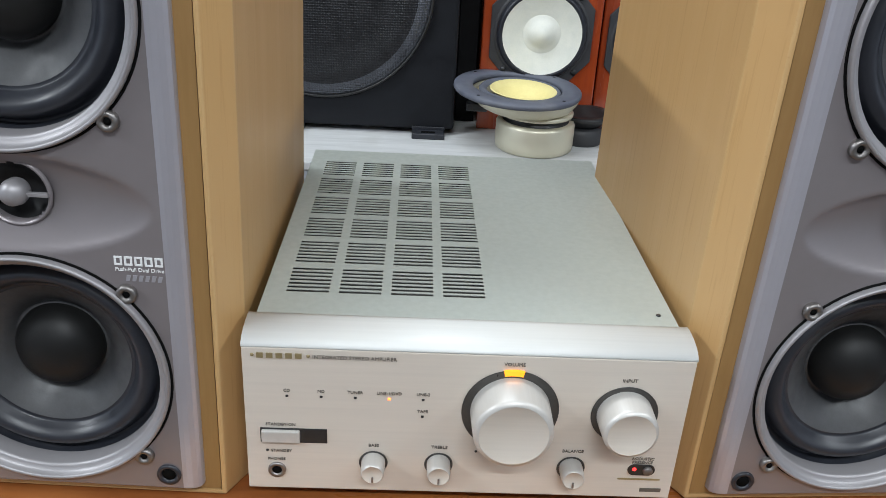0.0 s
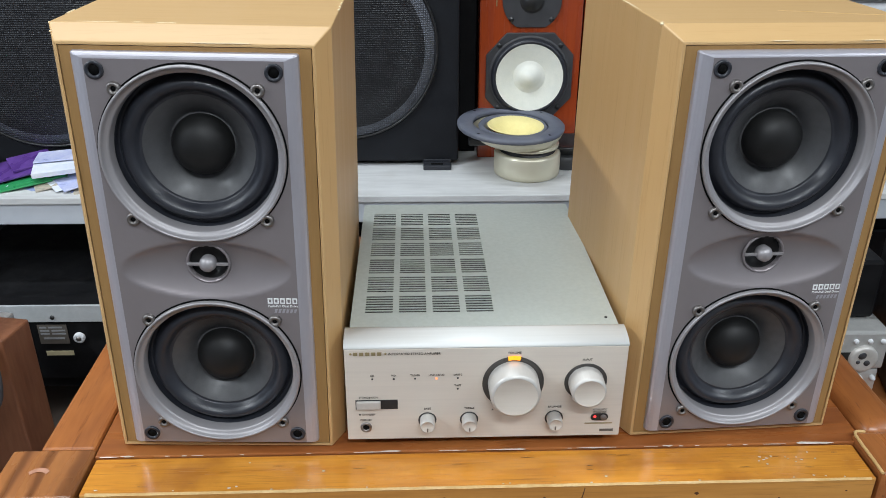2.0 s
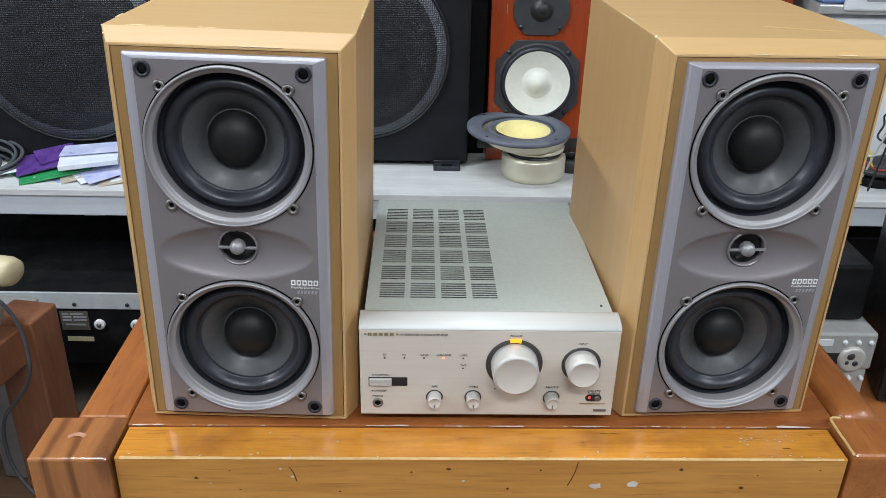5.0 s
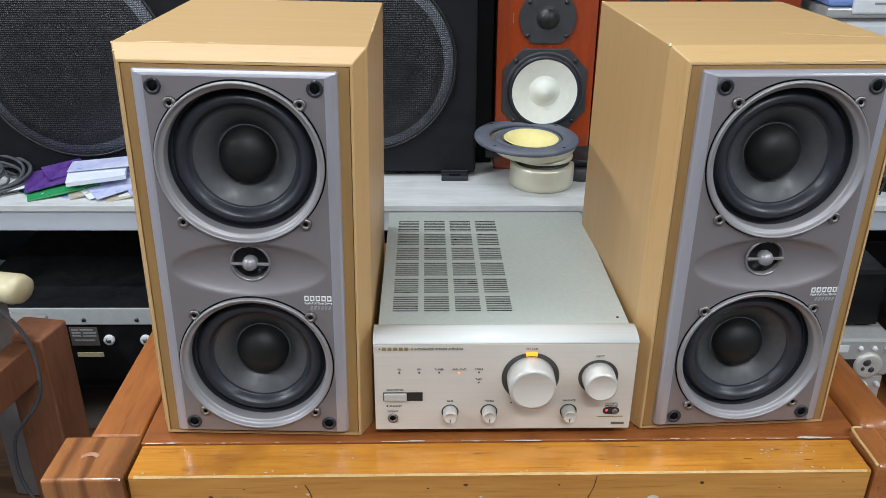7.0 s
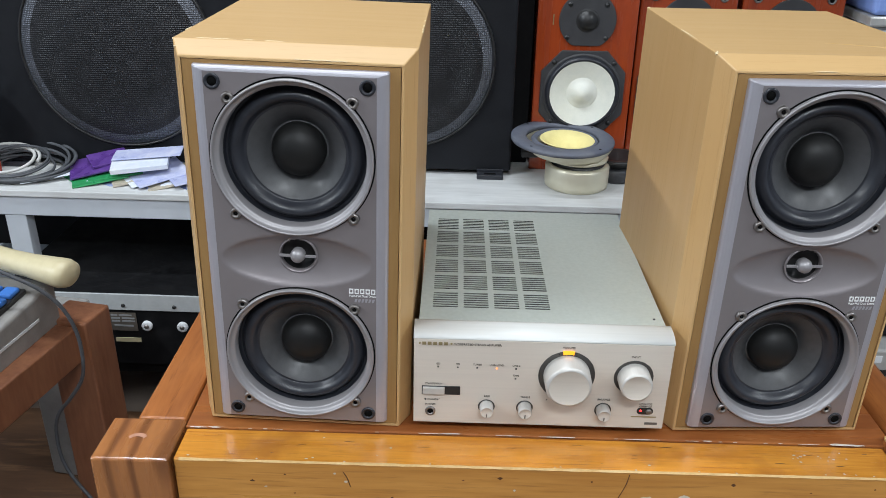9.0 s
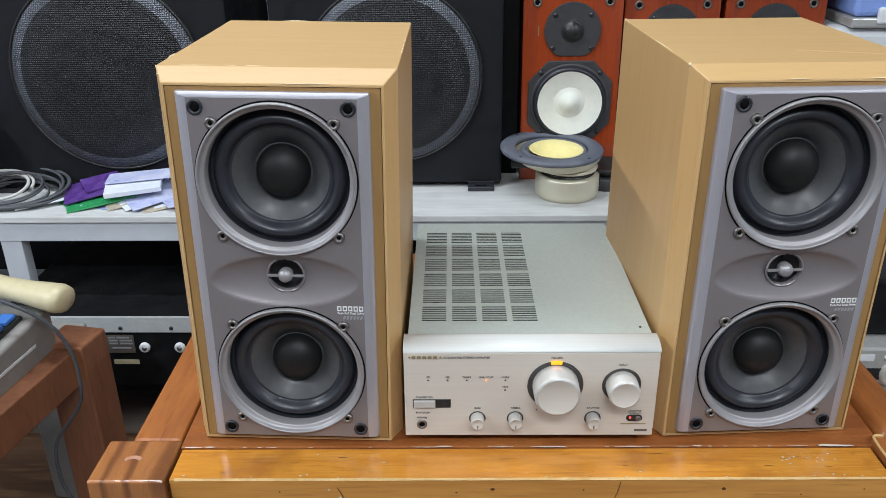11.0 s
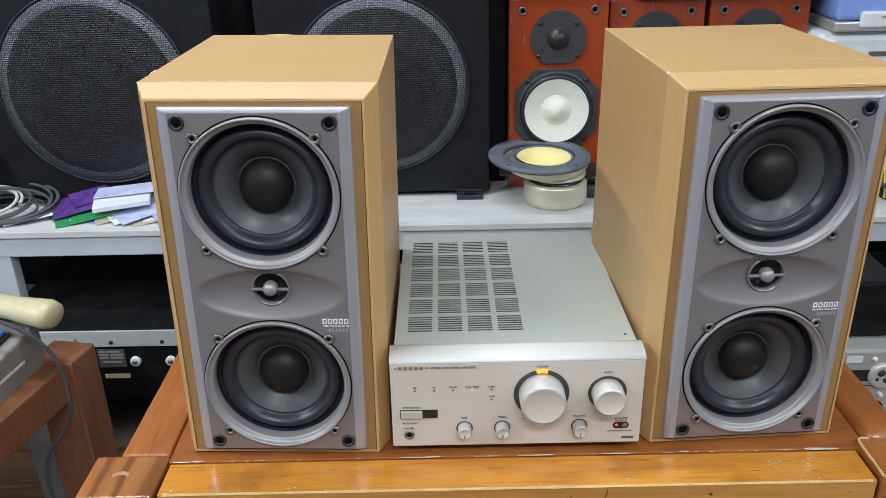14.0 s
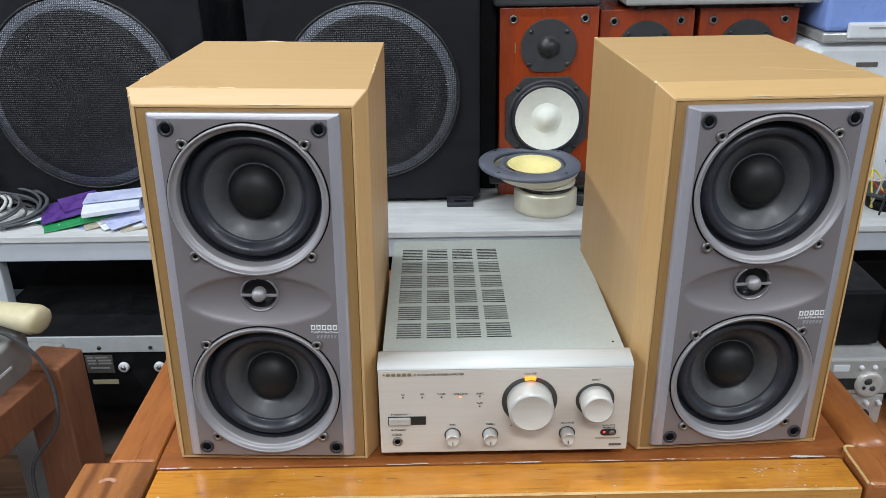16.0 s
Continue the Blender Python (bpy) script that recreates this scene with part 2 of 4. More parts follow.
    red=mat("red_wire", (0.55, 0.06, 0.03), rough=0.5),
    purple=mat("purple_card", (0.065, 0.022, 0.17), (0.14, 0.065, 0.30), rough=0.3, scale=(20, 20, 20)),
    green=mat("green_card", (0.03, 0.30, 0.10), rough=0.35),
    paper=mat("white_card", (0.78, 0.80, 0.82), (0.62, 0.68, 0.80), rough=0.35, scale=(18, 18, 18)),
    paper_blue=mat("blue_card", (0.10, 0.16, 0.45), (0.45, 0.50, 0.65), rough=0.35, scale=(20, 20, 20)),
    lilac=mat("lilac_card", (0.36, 0.40, 0.66), (0.62, 0.64, 0.78), rough=0.35, scale=(25, 25, 25)),
    paper_tan=mat("tan_card", (0.55, 0.48, 0.36), (0.30, 0.28, 0.25), rough=0.4, scale=(25, 25, 25)),
    wall=mat("grey_plaster", (0.24, 0.245, 0.26), (0.20, 0.205, 0.22), rough=0.85, scale=(5, 5, 5)),
    wall_pale=mat("pale_blue_bounce", (0.48, 0.53, 0.60), (0.43, 0.48, 0.55), rough=0.85, scale=(5, 5, 5)),
    wall_dark=mat("wall_in_shade", (0.07, 0.072, 0.08), (0.05, 0.052, 0.06), rough=0.85, scale=(5, 5, 5)),
    ceiling=mat("white_ceiling", (0.55, 0.55, 0.54), (0.50, 0.50, 0.49), rough=0.9, scale=(4, 4, 4)),
    floor=mat("brown_floor_tile", (0.15, 0.12, 0.10), (0.10, 0.08, 0.065), rough=0.4, scale=(3, 3, 3), spots=((0.20, 0.16, 0.13), 2, 0.5, 0.75, 0.5)),
    platform=mat("dark_platform_wood", (0.12, 0.06, 0.03), (0.07, 0.034, 0.017), rough=0.4, scale=(3, 20, 20), flecks=((0.22, 0.12, 0.06), (4, 30, 30))),
)


# ---- shapes ----
def quick(verts, faces, smooth=False):
    bm = bmesh.new()
    vs = [bm.verts.new(v) for v in verts]
    for f in faces:
        bm.faces.new([vs[i] for i in f]).smooth = smooth
    return bm


def box(x0, x1, y0, y1, z0, z1, bev=0.0, seg=2):
    bm = quick([(x, y, z) for z in (z0, z1) for y in (y0, y1) for x in (x0, x1)],
               [(0, 2, 3, 1), (4, 5, 7, 6), (0, 1, 5, 4), (2, 6, 7, 3), (0, 4, 6, 2), (1, 3, 7, 5)])
    if bev:
        bmesh.ops.bevel(bm, geom=bm.edges[:], offset=bev, segments=seg, affect="EDGES", profile=0.5)
    return bm


def lathe(profile, seg=48, m=None, close=False):
    """Turned about the y axis: pairs of radius and y; the front looks to -y."""
    bm = bmesh.new()
    rows = []
    for r, y in profile:
        if r < 1e-6:
            rows.append([bm.verts.new((0, y, 0))])
        else:
            rows.append([bm.verts.new((r * math.cos(2 * math.pi * i / seg), y, r * math.sin(2 * math.pi * i / seg))) for i in range(seg)])
    pairs = list(zip(rows, rows[1:])) + ([(rows[-1], rows[0])] if close else [])
    for a, b in pairs:
        for i in range(seg):
            j = (i + 1) % seg
            ring = [a[i % len(a)], a[j % len(a)], b[j % len(b)], b[i % len(b)]]
            ring = [v for n, v in enumerate(ring) if v not in ring[:n]]
            if len(ring) > 2:
                bm.faces.new(ring).smooth = True
    bmesh.ops.recalc_face_normals(bm, faces=bm.faces[:])
    if m:
        bm.transform(m)
    return bm


def turned(profile, seg=48, m=None, close=False):
    """Turned about the z axis: pairs of radius and z."""
    return lathe([(r, -z) for r, z in profile], seg, (m or Matrix()) @ pose(0, 0, 0, -90), close)


def prism(outline, y0, y1, bev=0.0):
    """A flat shape of (x, z) points, thickened from y0 to y1."""
    bm = bmesh.new()
    a = [bm.verts.new((x, y0, z)) for x, z in outline]
    b = [bm.verts.new((x, y1, z)) for x, z in outline]
    bm.faces.new(a), bm.faces.new(b[::-1])
    for i in range(len(a)):
        j = (i + 1) % len(a)
        bm.faces.new((a[j], a[i], b[i], b[j]))
    bmesh.ops.recalc_face_normals(bm, faces=bm.faces[:])
    if bev:
        bmesh.ops.bevel(bm, geom=bm.edges[:], offset=bev, segments=2, affect="EDGES", profile=0.5)
    return bm


def tube(points, r, seg=8):
    """A round cord through the points."""
    ctl = [Vector(p) for p in points]
    pts = []
    for i in range(len(ctl) - 1):
        p0, p1, p2, p3 = ctl[max(i - 1, 0)], ctl[i], ctl[i + 1], ctl[min(i + 2, len(ctl) - 1)]
        for q in range(4):
            t = q / 4
            pts.append(0.5 * (2 * p1 + (p2 - p0) * t + (2 * p0 - 5 * p1 + 4 * p2 - p3) * t * t + (3 * p1 - p0 - 3 * p2 + p3) * t ** 3))
    pts.append(ctl[-1])
    bm = bmesh.new()
    rows = []
    for i, p in enumerate(pts):
        d = (pts[min(i + 1, len(pts) - 1)] - pts[max(i - 1, 0)]).normalized()
        u = d.orthogonal().normalized() if not rows else (u - d * u.dot(d)).normalized()
        w = d.cross(u)
        rows.append([bm.verts.new(p + r * (math.cos(2 * math.pi * k / seg) * u + math.sin(2 * math.pi * k / seg) * w)) for k in range(seg)])
    for a, b in zip(rows, rows[1:]):
        for k in range(seg):
            bm.faces.new((a[k], a[(k + 1) % seg], b[(k + 1) % seg], b[k])).smooth = True
    bm.faces.new(rows[0][::-1]), bm.faces.new(rows[-1])
    bmesh.ops.recalc_face_normals(bm, faces=bm.faces[:])
    return bm


def smoothed(bm):
    for f in bm.faces:
        f.smooth = True
    return bm


def moved(bm, m):
    bm.transform(m)
    return bm


def join(*bms):
    out = bmesh.new()
    for b in bms:
        me = bpy.data.meshes.new("joined")
        b.to_mesh(me)
        b.free()
        out.from_mesh(me)
        bpy.data.meshes.remove(me)
    return out


def part(name, bm, material, parent=None, label="", m=None):
    me = bpy.data.meshes.new(name)
    bm.to_mesh(me)
    bm.free()
    for mm in (material if isinstance(material, (list, tuple)) else [material]):
        me.materials.append(mm)
    ob = new(name, me)
    if parent:
        ob.parent = parent
    if m:
        ob.matrix_basis = m
    return tagged(ob, label)


def share(name, ob, m, parent=None):
    """Another piece on the same mesh."""
    o = new(name, ob.data)
    o.parent = parent or ob.parent
    o.matrix_basis = m
    return o


def thing(name, m, label, category, group=""):
    e = new(name)
    e.matrix_basis = m
    e.empty_display_size = 0.05
    return tagged(e, label, category, group)


def words(text, size, material, parent, m, name="lettering", label="", depth=0.0002, align="CENTER"):
    """Flat lettering that stands upright and looks to -y."""
    cu = bpy.data.curves.new("lettering", "FONT")
    cu.body, cu.size, cu.align_x, cu.align_y, cu.extrude, cu.resolution_u = text, size, align, "CENTER", depth, 2
    tmp = new("lettering", cu)
    me = bpy.data.meshes.new_from_object(tmp.evaluated_get(bpy.context.evaluated_depsgraph_get()))
    bpy.data.objects.remove(tmp)
    me.materials.clear()
    me.materials.append(material)
    ob = new(name, me)
    ob.parent = parent
    ob.matrix_basis = m @ pose(0, 0, 0, 90)
    return tagged(ob, label)


def arc_points(r, a0, a1, n, cx=0.0, cz=0.0):
    return [(cx + r * math.cos(radians(a0 + (a1 - a0) * i / n)), cz + r * math.sin(radians(a0 + (a1 - a0) * i / n))) for i in range(n + 1)]


# ---- room ----
def structure(name, bm, material, label):
    return tagged(part(name, bm, material), label, name.split("_")[0], kind="structure")


structure("floor", box(-3.2, 3.2, -2.6, 2.0, FLOOR_Z - 0.1, FLOOR_Z), M["floor"], "worn dark brown shop floor")
tagged(part("floor_board", box(-2.0, -0.52, -0.5, 0.95, FLOOR_Z + 0.0005, FLOOR_Z + 0.018, 0.003), M["platform"]), "dark brown wooden board on the floor", "board")
structure("ceiling", box(-3.2, 3.2, -2.6, 2.0, CEILING_Z, CEILING_Z + 0.1), M["ceiling"], "plain white ceiling")
# north wall's dark grey stands in for the shade between the speakers
structure("wall_north", box(-3.2, 3.2, 2.0, 2.1, FLOOR_Z, CEILING_Z), M["wall_dark"], "wall behind the shelf, coloured dark for the shade in the gap")
structure("wall_south", box(-3.2, 3.2, -2.7, -2.6, FLOOR_Z, CEILING_Z), M["wall"], "plain grey wall")
# side walls out of view, made pale blue to reflect in the speaker rims
structure("wall_west", box(-3.3, -3.2, -2.6, 2.0, FLOOR_Z, CEILING_Z), M["wall_pale"], "unseen side wall, pale blue to brighten the speaker rims")
structure("wall_east", box(3.2, 3.3, -2.6, 2.0, FLOOR_Z, CEILING_Z), M["wall_pale"], "unseen side wall, pale blue to brighten the speaker rims")


# ---- the bench that carries the set: it leans a little to its right ----
LEAN = pose(0, 0, 0, 0, 0.385, 0)


def bench():
    b = thing("wooden_bench", LEAN @ pose(0, 0, FLOOR_Z, 0, 0, 1.25), "worn varnished red-brown and ochre wooden bench", "bench")
    T = -FLOOR_Z
    part("top_panel", box(-0.394, 0.398, -0.0035, 0.52, T - 0.03, T, 0.0015), M["redwood_x"], b, "red-brown varnished boards")
    part("side_rail", box(-0.452, -0.3965, 0.008, 0.52, T - 0.09, T + 0.001, 0.004), M["redwood"], b)
    part("side_rail", smoothed(box(0.402, 0.456, 0.008, 0.52, T - 0.09, T + 0.009, 0.02, 6)), M["redwood"], b, "rounded red-brown side rail")
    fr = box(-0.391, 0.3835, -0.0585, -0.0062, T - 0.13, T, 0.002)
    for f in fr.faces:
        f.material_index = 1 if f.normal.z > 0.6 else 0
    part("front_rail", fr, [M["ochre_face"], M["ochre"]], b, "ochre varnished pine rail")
    for x0, x1, y0, y1 in ((-0.477, -0.3945, -0.0655, 0.0062), (0.3875, 0.53, -0.060, 0.0068), (-0.476, -0.398, 0.522, 0.6), (0.40, 0.475, 0.522, 0.6)):
        part("post", box(x0, x1, y0, y1, -0.004, T + (0.003 if x0 < 0 else 0.007), 0.003 if x0 < 0 else 0.006, 3), M["post"] if x0 < 0 else M["redwood"], b, "dark red corner post with worn top" if x0 < 0 else "red-brown corner post with worn edges")
    rng = random.Random(3)
    # filler left in the seam between rail and boards, in broken runs
    n, run = 320, []
    for i in range(n + 1):
        x = -0.388 + 0.77 * i / n
        w = 0.0016 * max(0, noise.noise(Vector((x * 22, 1, 0))) + 0.12) + 0.0011 * max(0, noise.noise(Vector((x * 120, 7, 0))))
        if w > 0.0003 and i < n:
            run.append((x, w))
        else:
            if len(run) > 2:
                vs = [(x, -0.0048 + sg * w, T + 0.0007) for x, w in run for sg in (-1, 1)]
                part("filler_run", quick(vs, [(2 * q, 2 * q + 2, 2 * q + 3, 2 * q + 1) for q in range(len(run) - 1)]), M["putty"], b, "flaked white filler in the seam")
            run = []
    for x, w in ((-0.36, 0.008), (-0.095, 0.012), (0.19, 0.006), (0.3445, 0.024)):
        vs = [(x + w * math.cos(a) * rng.uniform(0.7, 1), -0.0046 + (0.0013 if x < 0.3 else 0.0024) * math.sin(a) * rng.uniform(0.5, 1.2), T + 0.0011) for a in np.linspace(0, 6.0, 12)]
        part("filler_chip", quick(vs, [tuple(range(12))]), M["putty"], b, "flaked white filler in the seam")
    for i in range(34):
        x, y = (rng.uniform(-0.38, 0.38), -0.0565 + rng.uniform(0, 0.004)) if i < 14 else (rng.gauss(0.30, 0.016), rng.gauss(-0.028, 0.004)) if i < 28 else (rng.uniform(-0.3, 0.36), rng.uniform(-0.055, -0.015))
        r = rng.uniform(0.0005, 0.0011)
        vs = [(x + 2 * r * math.cos(a) * rng.uniform(0.6, 1), y + r * math.sin(a), T + 0.0006) for a in np.linspace(0, 5.6, 8)]
        part("paint_fleck", quick(vs, [tuple(range(8))]), M["putty"], b, "pale paint fleck")
    # dark dents along the grain of the rail
    for i in range(18):
        x, y, w, d = rng.uniform(-0.37, 0.36), rng.uniform(-0.056, -0.016), rng.uniform(0.002, 0.009), rng.uniform(0.0003, 0.0007)
        vs = [(x + w * math.cos(a) * rng.uniform(0.7, 1), y + d * math.sin(a) * rng.uniform(0.5, 1.2), T + 0.0005) for a in np.linspace(0, 5.8, 10)]
        part("dent", quick(vs, [tuple(range(10))]), M["dent"], b, "dark dent along the grain")
    for pts in ([(0.094, -0.004), (0.092, -0.016), (0.089, -0.026), (0.085, -0.036)], [(-0.21, -0.012), (-0.206, -0.02), (-0.203, -0.031)]):
        part("crack", tube([(x, -0.0586, T + z) for x, z in pts], 0.0005, 5), M["dent"], b, "dark crack in the rail face")
    # bare wood along the worn front edge, scars and nail marks on the face
    n = 240
    vs = []
    for i in range(n + 1):
        x = -0.385 + 0.763 * i / n
        w = 0.0003 + 0.0036 * abs(noise.noise(Vector((x * 40, 0, 0)))) * abs(noise.noise(Vector((x * 9, 5, 0)))) + 0.003 * max(0, noise.noise(Vector((x * 9, 3, 0))) - 0.3)
        vs += [(x, -0.0574, T + 0.0005), (x, -0.0574 + w, T + 0.0004), (x, -0.0590, T - 0.0012 - 0.6 * w)]
    fs = [f for i in range(n) for f in ((3 * i, 3 * i + 3, 3 * i + 4, 3 * i + 1), (3 * i, 3 * i + 2, 3 * i + 5, 3 * i + 3))]
    part("worn_edge", quick(vs, fs), M["worn"], b, "pale bare wood along the worn edge")
    for i in range(16):
        x, z, r = rng.uniform(-0.37, 0.37), T - rng.uniform(0.012, 0.045), rng.uniform(0.0007, 0.0022)
        vs = [(x + 1.6 * r * math.cos(a) * rng.uniform(0.6, 1), -0.0589, z + r * math.sin(a) * rng.uniform(0.5, 1.2)) for a in np.linspace(0, 5.6, 9)]
        part("nail_mark", quick(vs, [tuple(range(9))]), M["dent"] if i % 4 else M["putty"], b, "dark nail mark")
    for x, w, z in ((0.155, 0.009, 0.034), (0.115, 0.008, 0.036)):
        vs = [(x + w * math.cos(a) * rng.uniform(0.6, 1), -0.0591, T - z + 0.005 * math.sin(a) * rng.uniform(0.5, 1.2)) for a in np.linspace(0, 5.8, 12)]
        part("filler_chip", quick(vs, [tuple(range(12))]), M["putty"], b, "flaked white filler")
    scar = arc_points(0.012, 35, 150, 10, -0.438, 0.0) + arc_points(0.009, 150, 35, 10, -0.438, -0.003)
    part("scar", quick([(x, y - 0.034, T + 0.0036) for x, y in scar], [tuple(range(len(scar)))]), M["scar"], b, "pale crescent scar on the post")
    part("worn_edge", tube([(0.3882, -0.058, T + 0.0056), (0.3884, -0.035, T + 0.0062), (0.3888, -0.012, T + 0.006), (0.391, 0.005, T + 0.006), (0.402, 0.0058, T + 0.006)], 0.0017, 6), M["worn"], b, "pale worn edge of the post")
    return b


bench()


# ---- loudspeakers ----
def screw(parent, x, z, y, first=[]):
    if not first:
        bm = lathe([(0, 0.0015), (0.0022, 0.0015), (0.0022, -0.0002), (0.0035, -0.0015), (0.0052, -0.0015), (0.006, 0.0), (0.006, 0.004)], 16)
        ob = part("screw", bm, M["steel"], parent, "steel socket screw", pose(x, y, z))
        part("socket", lathe([(0, -0.0002), (0.0021, -0.0002), (0.0021, 0.001)], 6), M["hole"], ob)
        first.append(ob)
        return ob
    o = share("screw", first[0], pose(x, y, z), parent)
    tagged(o, "steel socket screw")
    share("socket", first[0].children[0], Matrix(), o)
    return o


PW, PZ0, PZ1 = 0.0925, 0.0098, 0.4030          # half width, foot and head of the silver panel
W1, W2, TW = 0.3160, 0.0970, 0.2105            # heights of the two cones and the tweeter


def panel_mesh():
    """The moulded front: bevelled rim, a shallow oval horn, and openings for the drivers."""
    nx, nz, bx, bz = 80, 176, 0.0115, 0.0048
    X, Z0, Z1 = PW - bx, PZ0 + bz * 0.6, PZ1 - bz
    vs, faces = [], []
    for j in range(nz + 1):
        for i in range(nx + 1):
            x, z = -X + 2 * X * i / nx, Z0 + (Z1 - Z0) * j / nz
            y = -0.009
            e = (x / 0.076) ** 2 + ((z - 0.2065) / (0.0275 + 0.0015 * math.cos(x * 30))) ** 2
            if e < 1:
                y += 0.013 * (1 - e) ** 0.8 * (0.65 + 0.35 * min(1, max(0, (z - 0.18) / 0.05)))
            vs.append((x, y, z))
    for j in range(nz):
        for i in range(nx):
            x, z = -X + 2 * X * (i + 0.5) / nx, Z0 + (Z1 - Z0) * (j + 0.5) / nz
            if min(math.hypot(x, z - W1), math.hypot(x, z - W2)) < 0.0766 or math.hypot(x, z - TW) < 0.0180:
                continue
            a = j * (nx + 1) + i
            faces.append((a, a + 1, a + nx + 2, a + nx + 1))
    return quick(vs, faces, True)


def panel_rim():
    """The rounded bevel round the moulded front."""
    bx, bz, n = 0.0115, 0.0048, 5
    rings = []
    for k in range(n + 1):
        a = radians(90 * k / n)
        u, y = 1 - math.sin(a) ** 1.25, -0.009 + 0.0075 * (1 - math.cos(a))
        rings.append((PW - bx * u, y, PZ0 + bz * 0.6 * u, PZ1 - bz * u))
    rings.append((PW, 0.003, PZ0, PZ1))
    vs, fs = [], []
    for w, y, za, zb in rings:
        c = 0.0012 * (w - PW + bx) / bx
        vs += [(-w + c, y, za), (w - c, y, za), (w, y, za + c), (w, y, zb - c), (w - c, y, zb), (-w + c, y, zb), (-w, y, zb - c), (-w, y, za + c)]
    for k in range(len(rings) - 1):
        for i in range(8):
            a, b = 8 * k + i, 8 * k + (i + 1) % 8
            fs.append((a, b, b + 8, a + 8))
    bm = quick(vs, fs)
    bmesh.ops.remove_doubles(bm, verts=bm.verts[:], dist=0.00001)
    bmesh.ops.recalc_face_normals(bm, faces=bm.faces[:])
    bm.faces.ensure_lookup_table()
    if bm.faces[0].normal.y > 0:
        bmesh.ops.reverse_faces(bm, faces=bm.faces[:])
    return bm


def loudspeaker(m, label):
    s = thing("bookshelf_speaker", m, label, "loudspeaker", "pair of speakers beside the amplifier")
    hf, ho, hb, zt, zf, yc, D = 0.1057, 0.1172, 0.1140, 0.4205, 0.4098, 0.025, 0.292
    # cabinet: chamfered front edges at the sides and the top
    v = [(-hf, 0, 0.0006), (hf, 0, 0.0006), (hf, 0, zf), (-hf, 0, zf), (-ho, yc, 0), (ho, yc, 0), (ho, yc, zt), (-ho, yc, zt), (-hb, D, 0), (hb, D, 0), (hb, D, zt), (-hb, D, zt)]
    k = hf - 0.0025
    v += [(-k, 0, 0.0040), (k, 0, 0.0040), (k, 0, zf - 0.0025), (-k, 0, zf - 0.0025), (-k, 0.004, 0.0040), (k, 0.004, 0.0040), (k, 0.004, zf - 0.0025), (-k, 0.004, zf - 0.0025)]
    f = [(3, 2, 6, 7), (7, 6, 10, 11), (0, 1, 13, 12), (1, 2, 14, 13), (2, 3, 15, 14), (3, 0, 12, 15), (12, 13, 17, 16), (13, 14, 18, 17), (14, 15, 19, 18), (15, 12, 16, 19),
         (0, 4, 5, 1), (4, 8, 9, 5), (9, 8, 11, 10), (1, 5, 6, 2), (5, 9, 10, 6), (0, 3, 7, 4), (4, 7, 11, 8)]
    bm = quick(v, f)
    bmesh.ops.recalc_face_normals(bm, faces=bm.faces[:])
    bm.faces.ensure_lookup_table()
    for i, fa in enumerate(bm.faces):
        fa.material_index = 0 if i in (0, 1, 2, 4) else 1
    edges = [e for e in bm.edges if all(w.co.y > -0.001 and (w.co.y == 0 and abs(w.co.x) > k + 0.001 or w.co.y > 0.02) for w in e.verts)]
    bmesh.ops.bevel(bm, geom=edges, offset=0.0011, segments=2, affect="EDGES", profile=0.5)
    part("cabinet", bm, [M["veneer"], M["veneer_up"]], s, "light beech veneered cabinet with chamfered front")
    bw, z0, z1, iw = k - 0.0007, 0.0047, zf - 0.0032, PW - 0.004
    vs = [(sx * w, y, z) for y in (0.0008, 0.006) for w, za, zb in ((bw, z0, z1), (iw, PZ0 + 0.004, PZ1 - 0.004)) for sx, z in ((-1, za), (1, za), (1, zb), (-1, zb))]
    fs = [(i, (i + 1) % 4, (i + 1) % 4 + 4, i + 4) for i in range(4)] + [(i + 8, i + 12, (i + 1) % 4 + 12, (i + 1) % 4 + 8) for i in range(4)]
    fs += [(i, i + 8, (i + 1) % 4 + 8, (i + 1) % 4) for i in range(4)] + [(i + 4, (i + 1) % 4 + 4, (i + 1) % 4 + 12, i + 12) for i in range(4)]
    bb = quick(vs, fs)
    bmesh.ops.recalc_face_normals(bb, faces=bb.faces[:])
    part("baffle_board", bb, M["baffle"], s, "brown front board")
    front = part("front_panel", panel_mesh(), M["panel"], s, "moulded mauve-silver plastic front")
    part("rim", panel_rim(), M["rim"], front, "bevelled rim, its sheen put into a paler lavender-silver")
    for wz in (W1, W2):
        w = part("woofer", lathe([(0.0788, -0.0085), (0.0788, -0.0126), (0.0782, -0.0138), (0.0770, -0.0140), (0.0762, -0.0128), (0.0757, -0.0104), (0.0744, -0.0092), (0.0728, -0.0082), (0.0718, -0.0078), (0.0712, -0.0060), (0.0708, 0.004)], 80, pose(0, 0, wz)), M["ring"], s, "silver woofer ring")
        part("gap_ring", lathe([(0.0803, -0.0088), (0.0803, -0.0096), (0.0785, -0.0096), (0.0785, -0.0088)], 80, pose(0, 0, wz)), M["hole"], w, "dark seam round the ring")
        part("surround", lathe([(0.0712, 0.003), (0.0704, 0.012), (0.0682, 0.0125), (0.0664, 0.0085), (0.0642, 0.0040), (0.0618, 0.0012), (0.0590, 0.0005), (0.0562, 0.0020), (0.0535, 0.0055), (0.0516, 0.0090), (0.0508, 0.0098), (0.0490, 0.0098)], 80, pose(0, 0, wz)), M["rubber"], w, "black rubber surround")
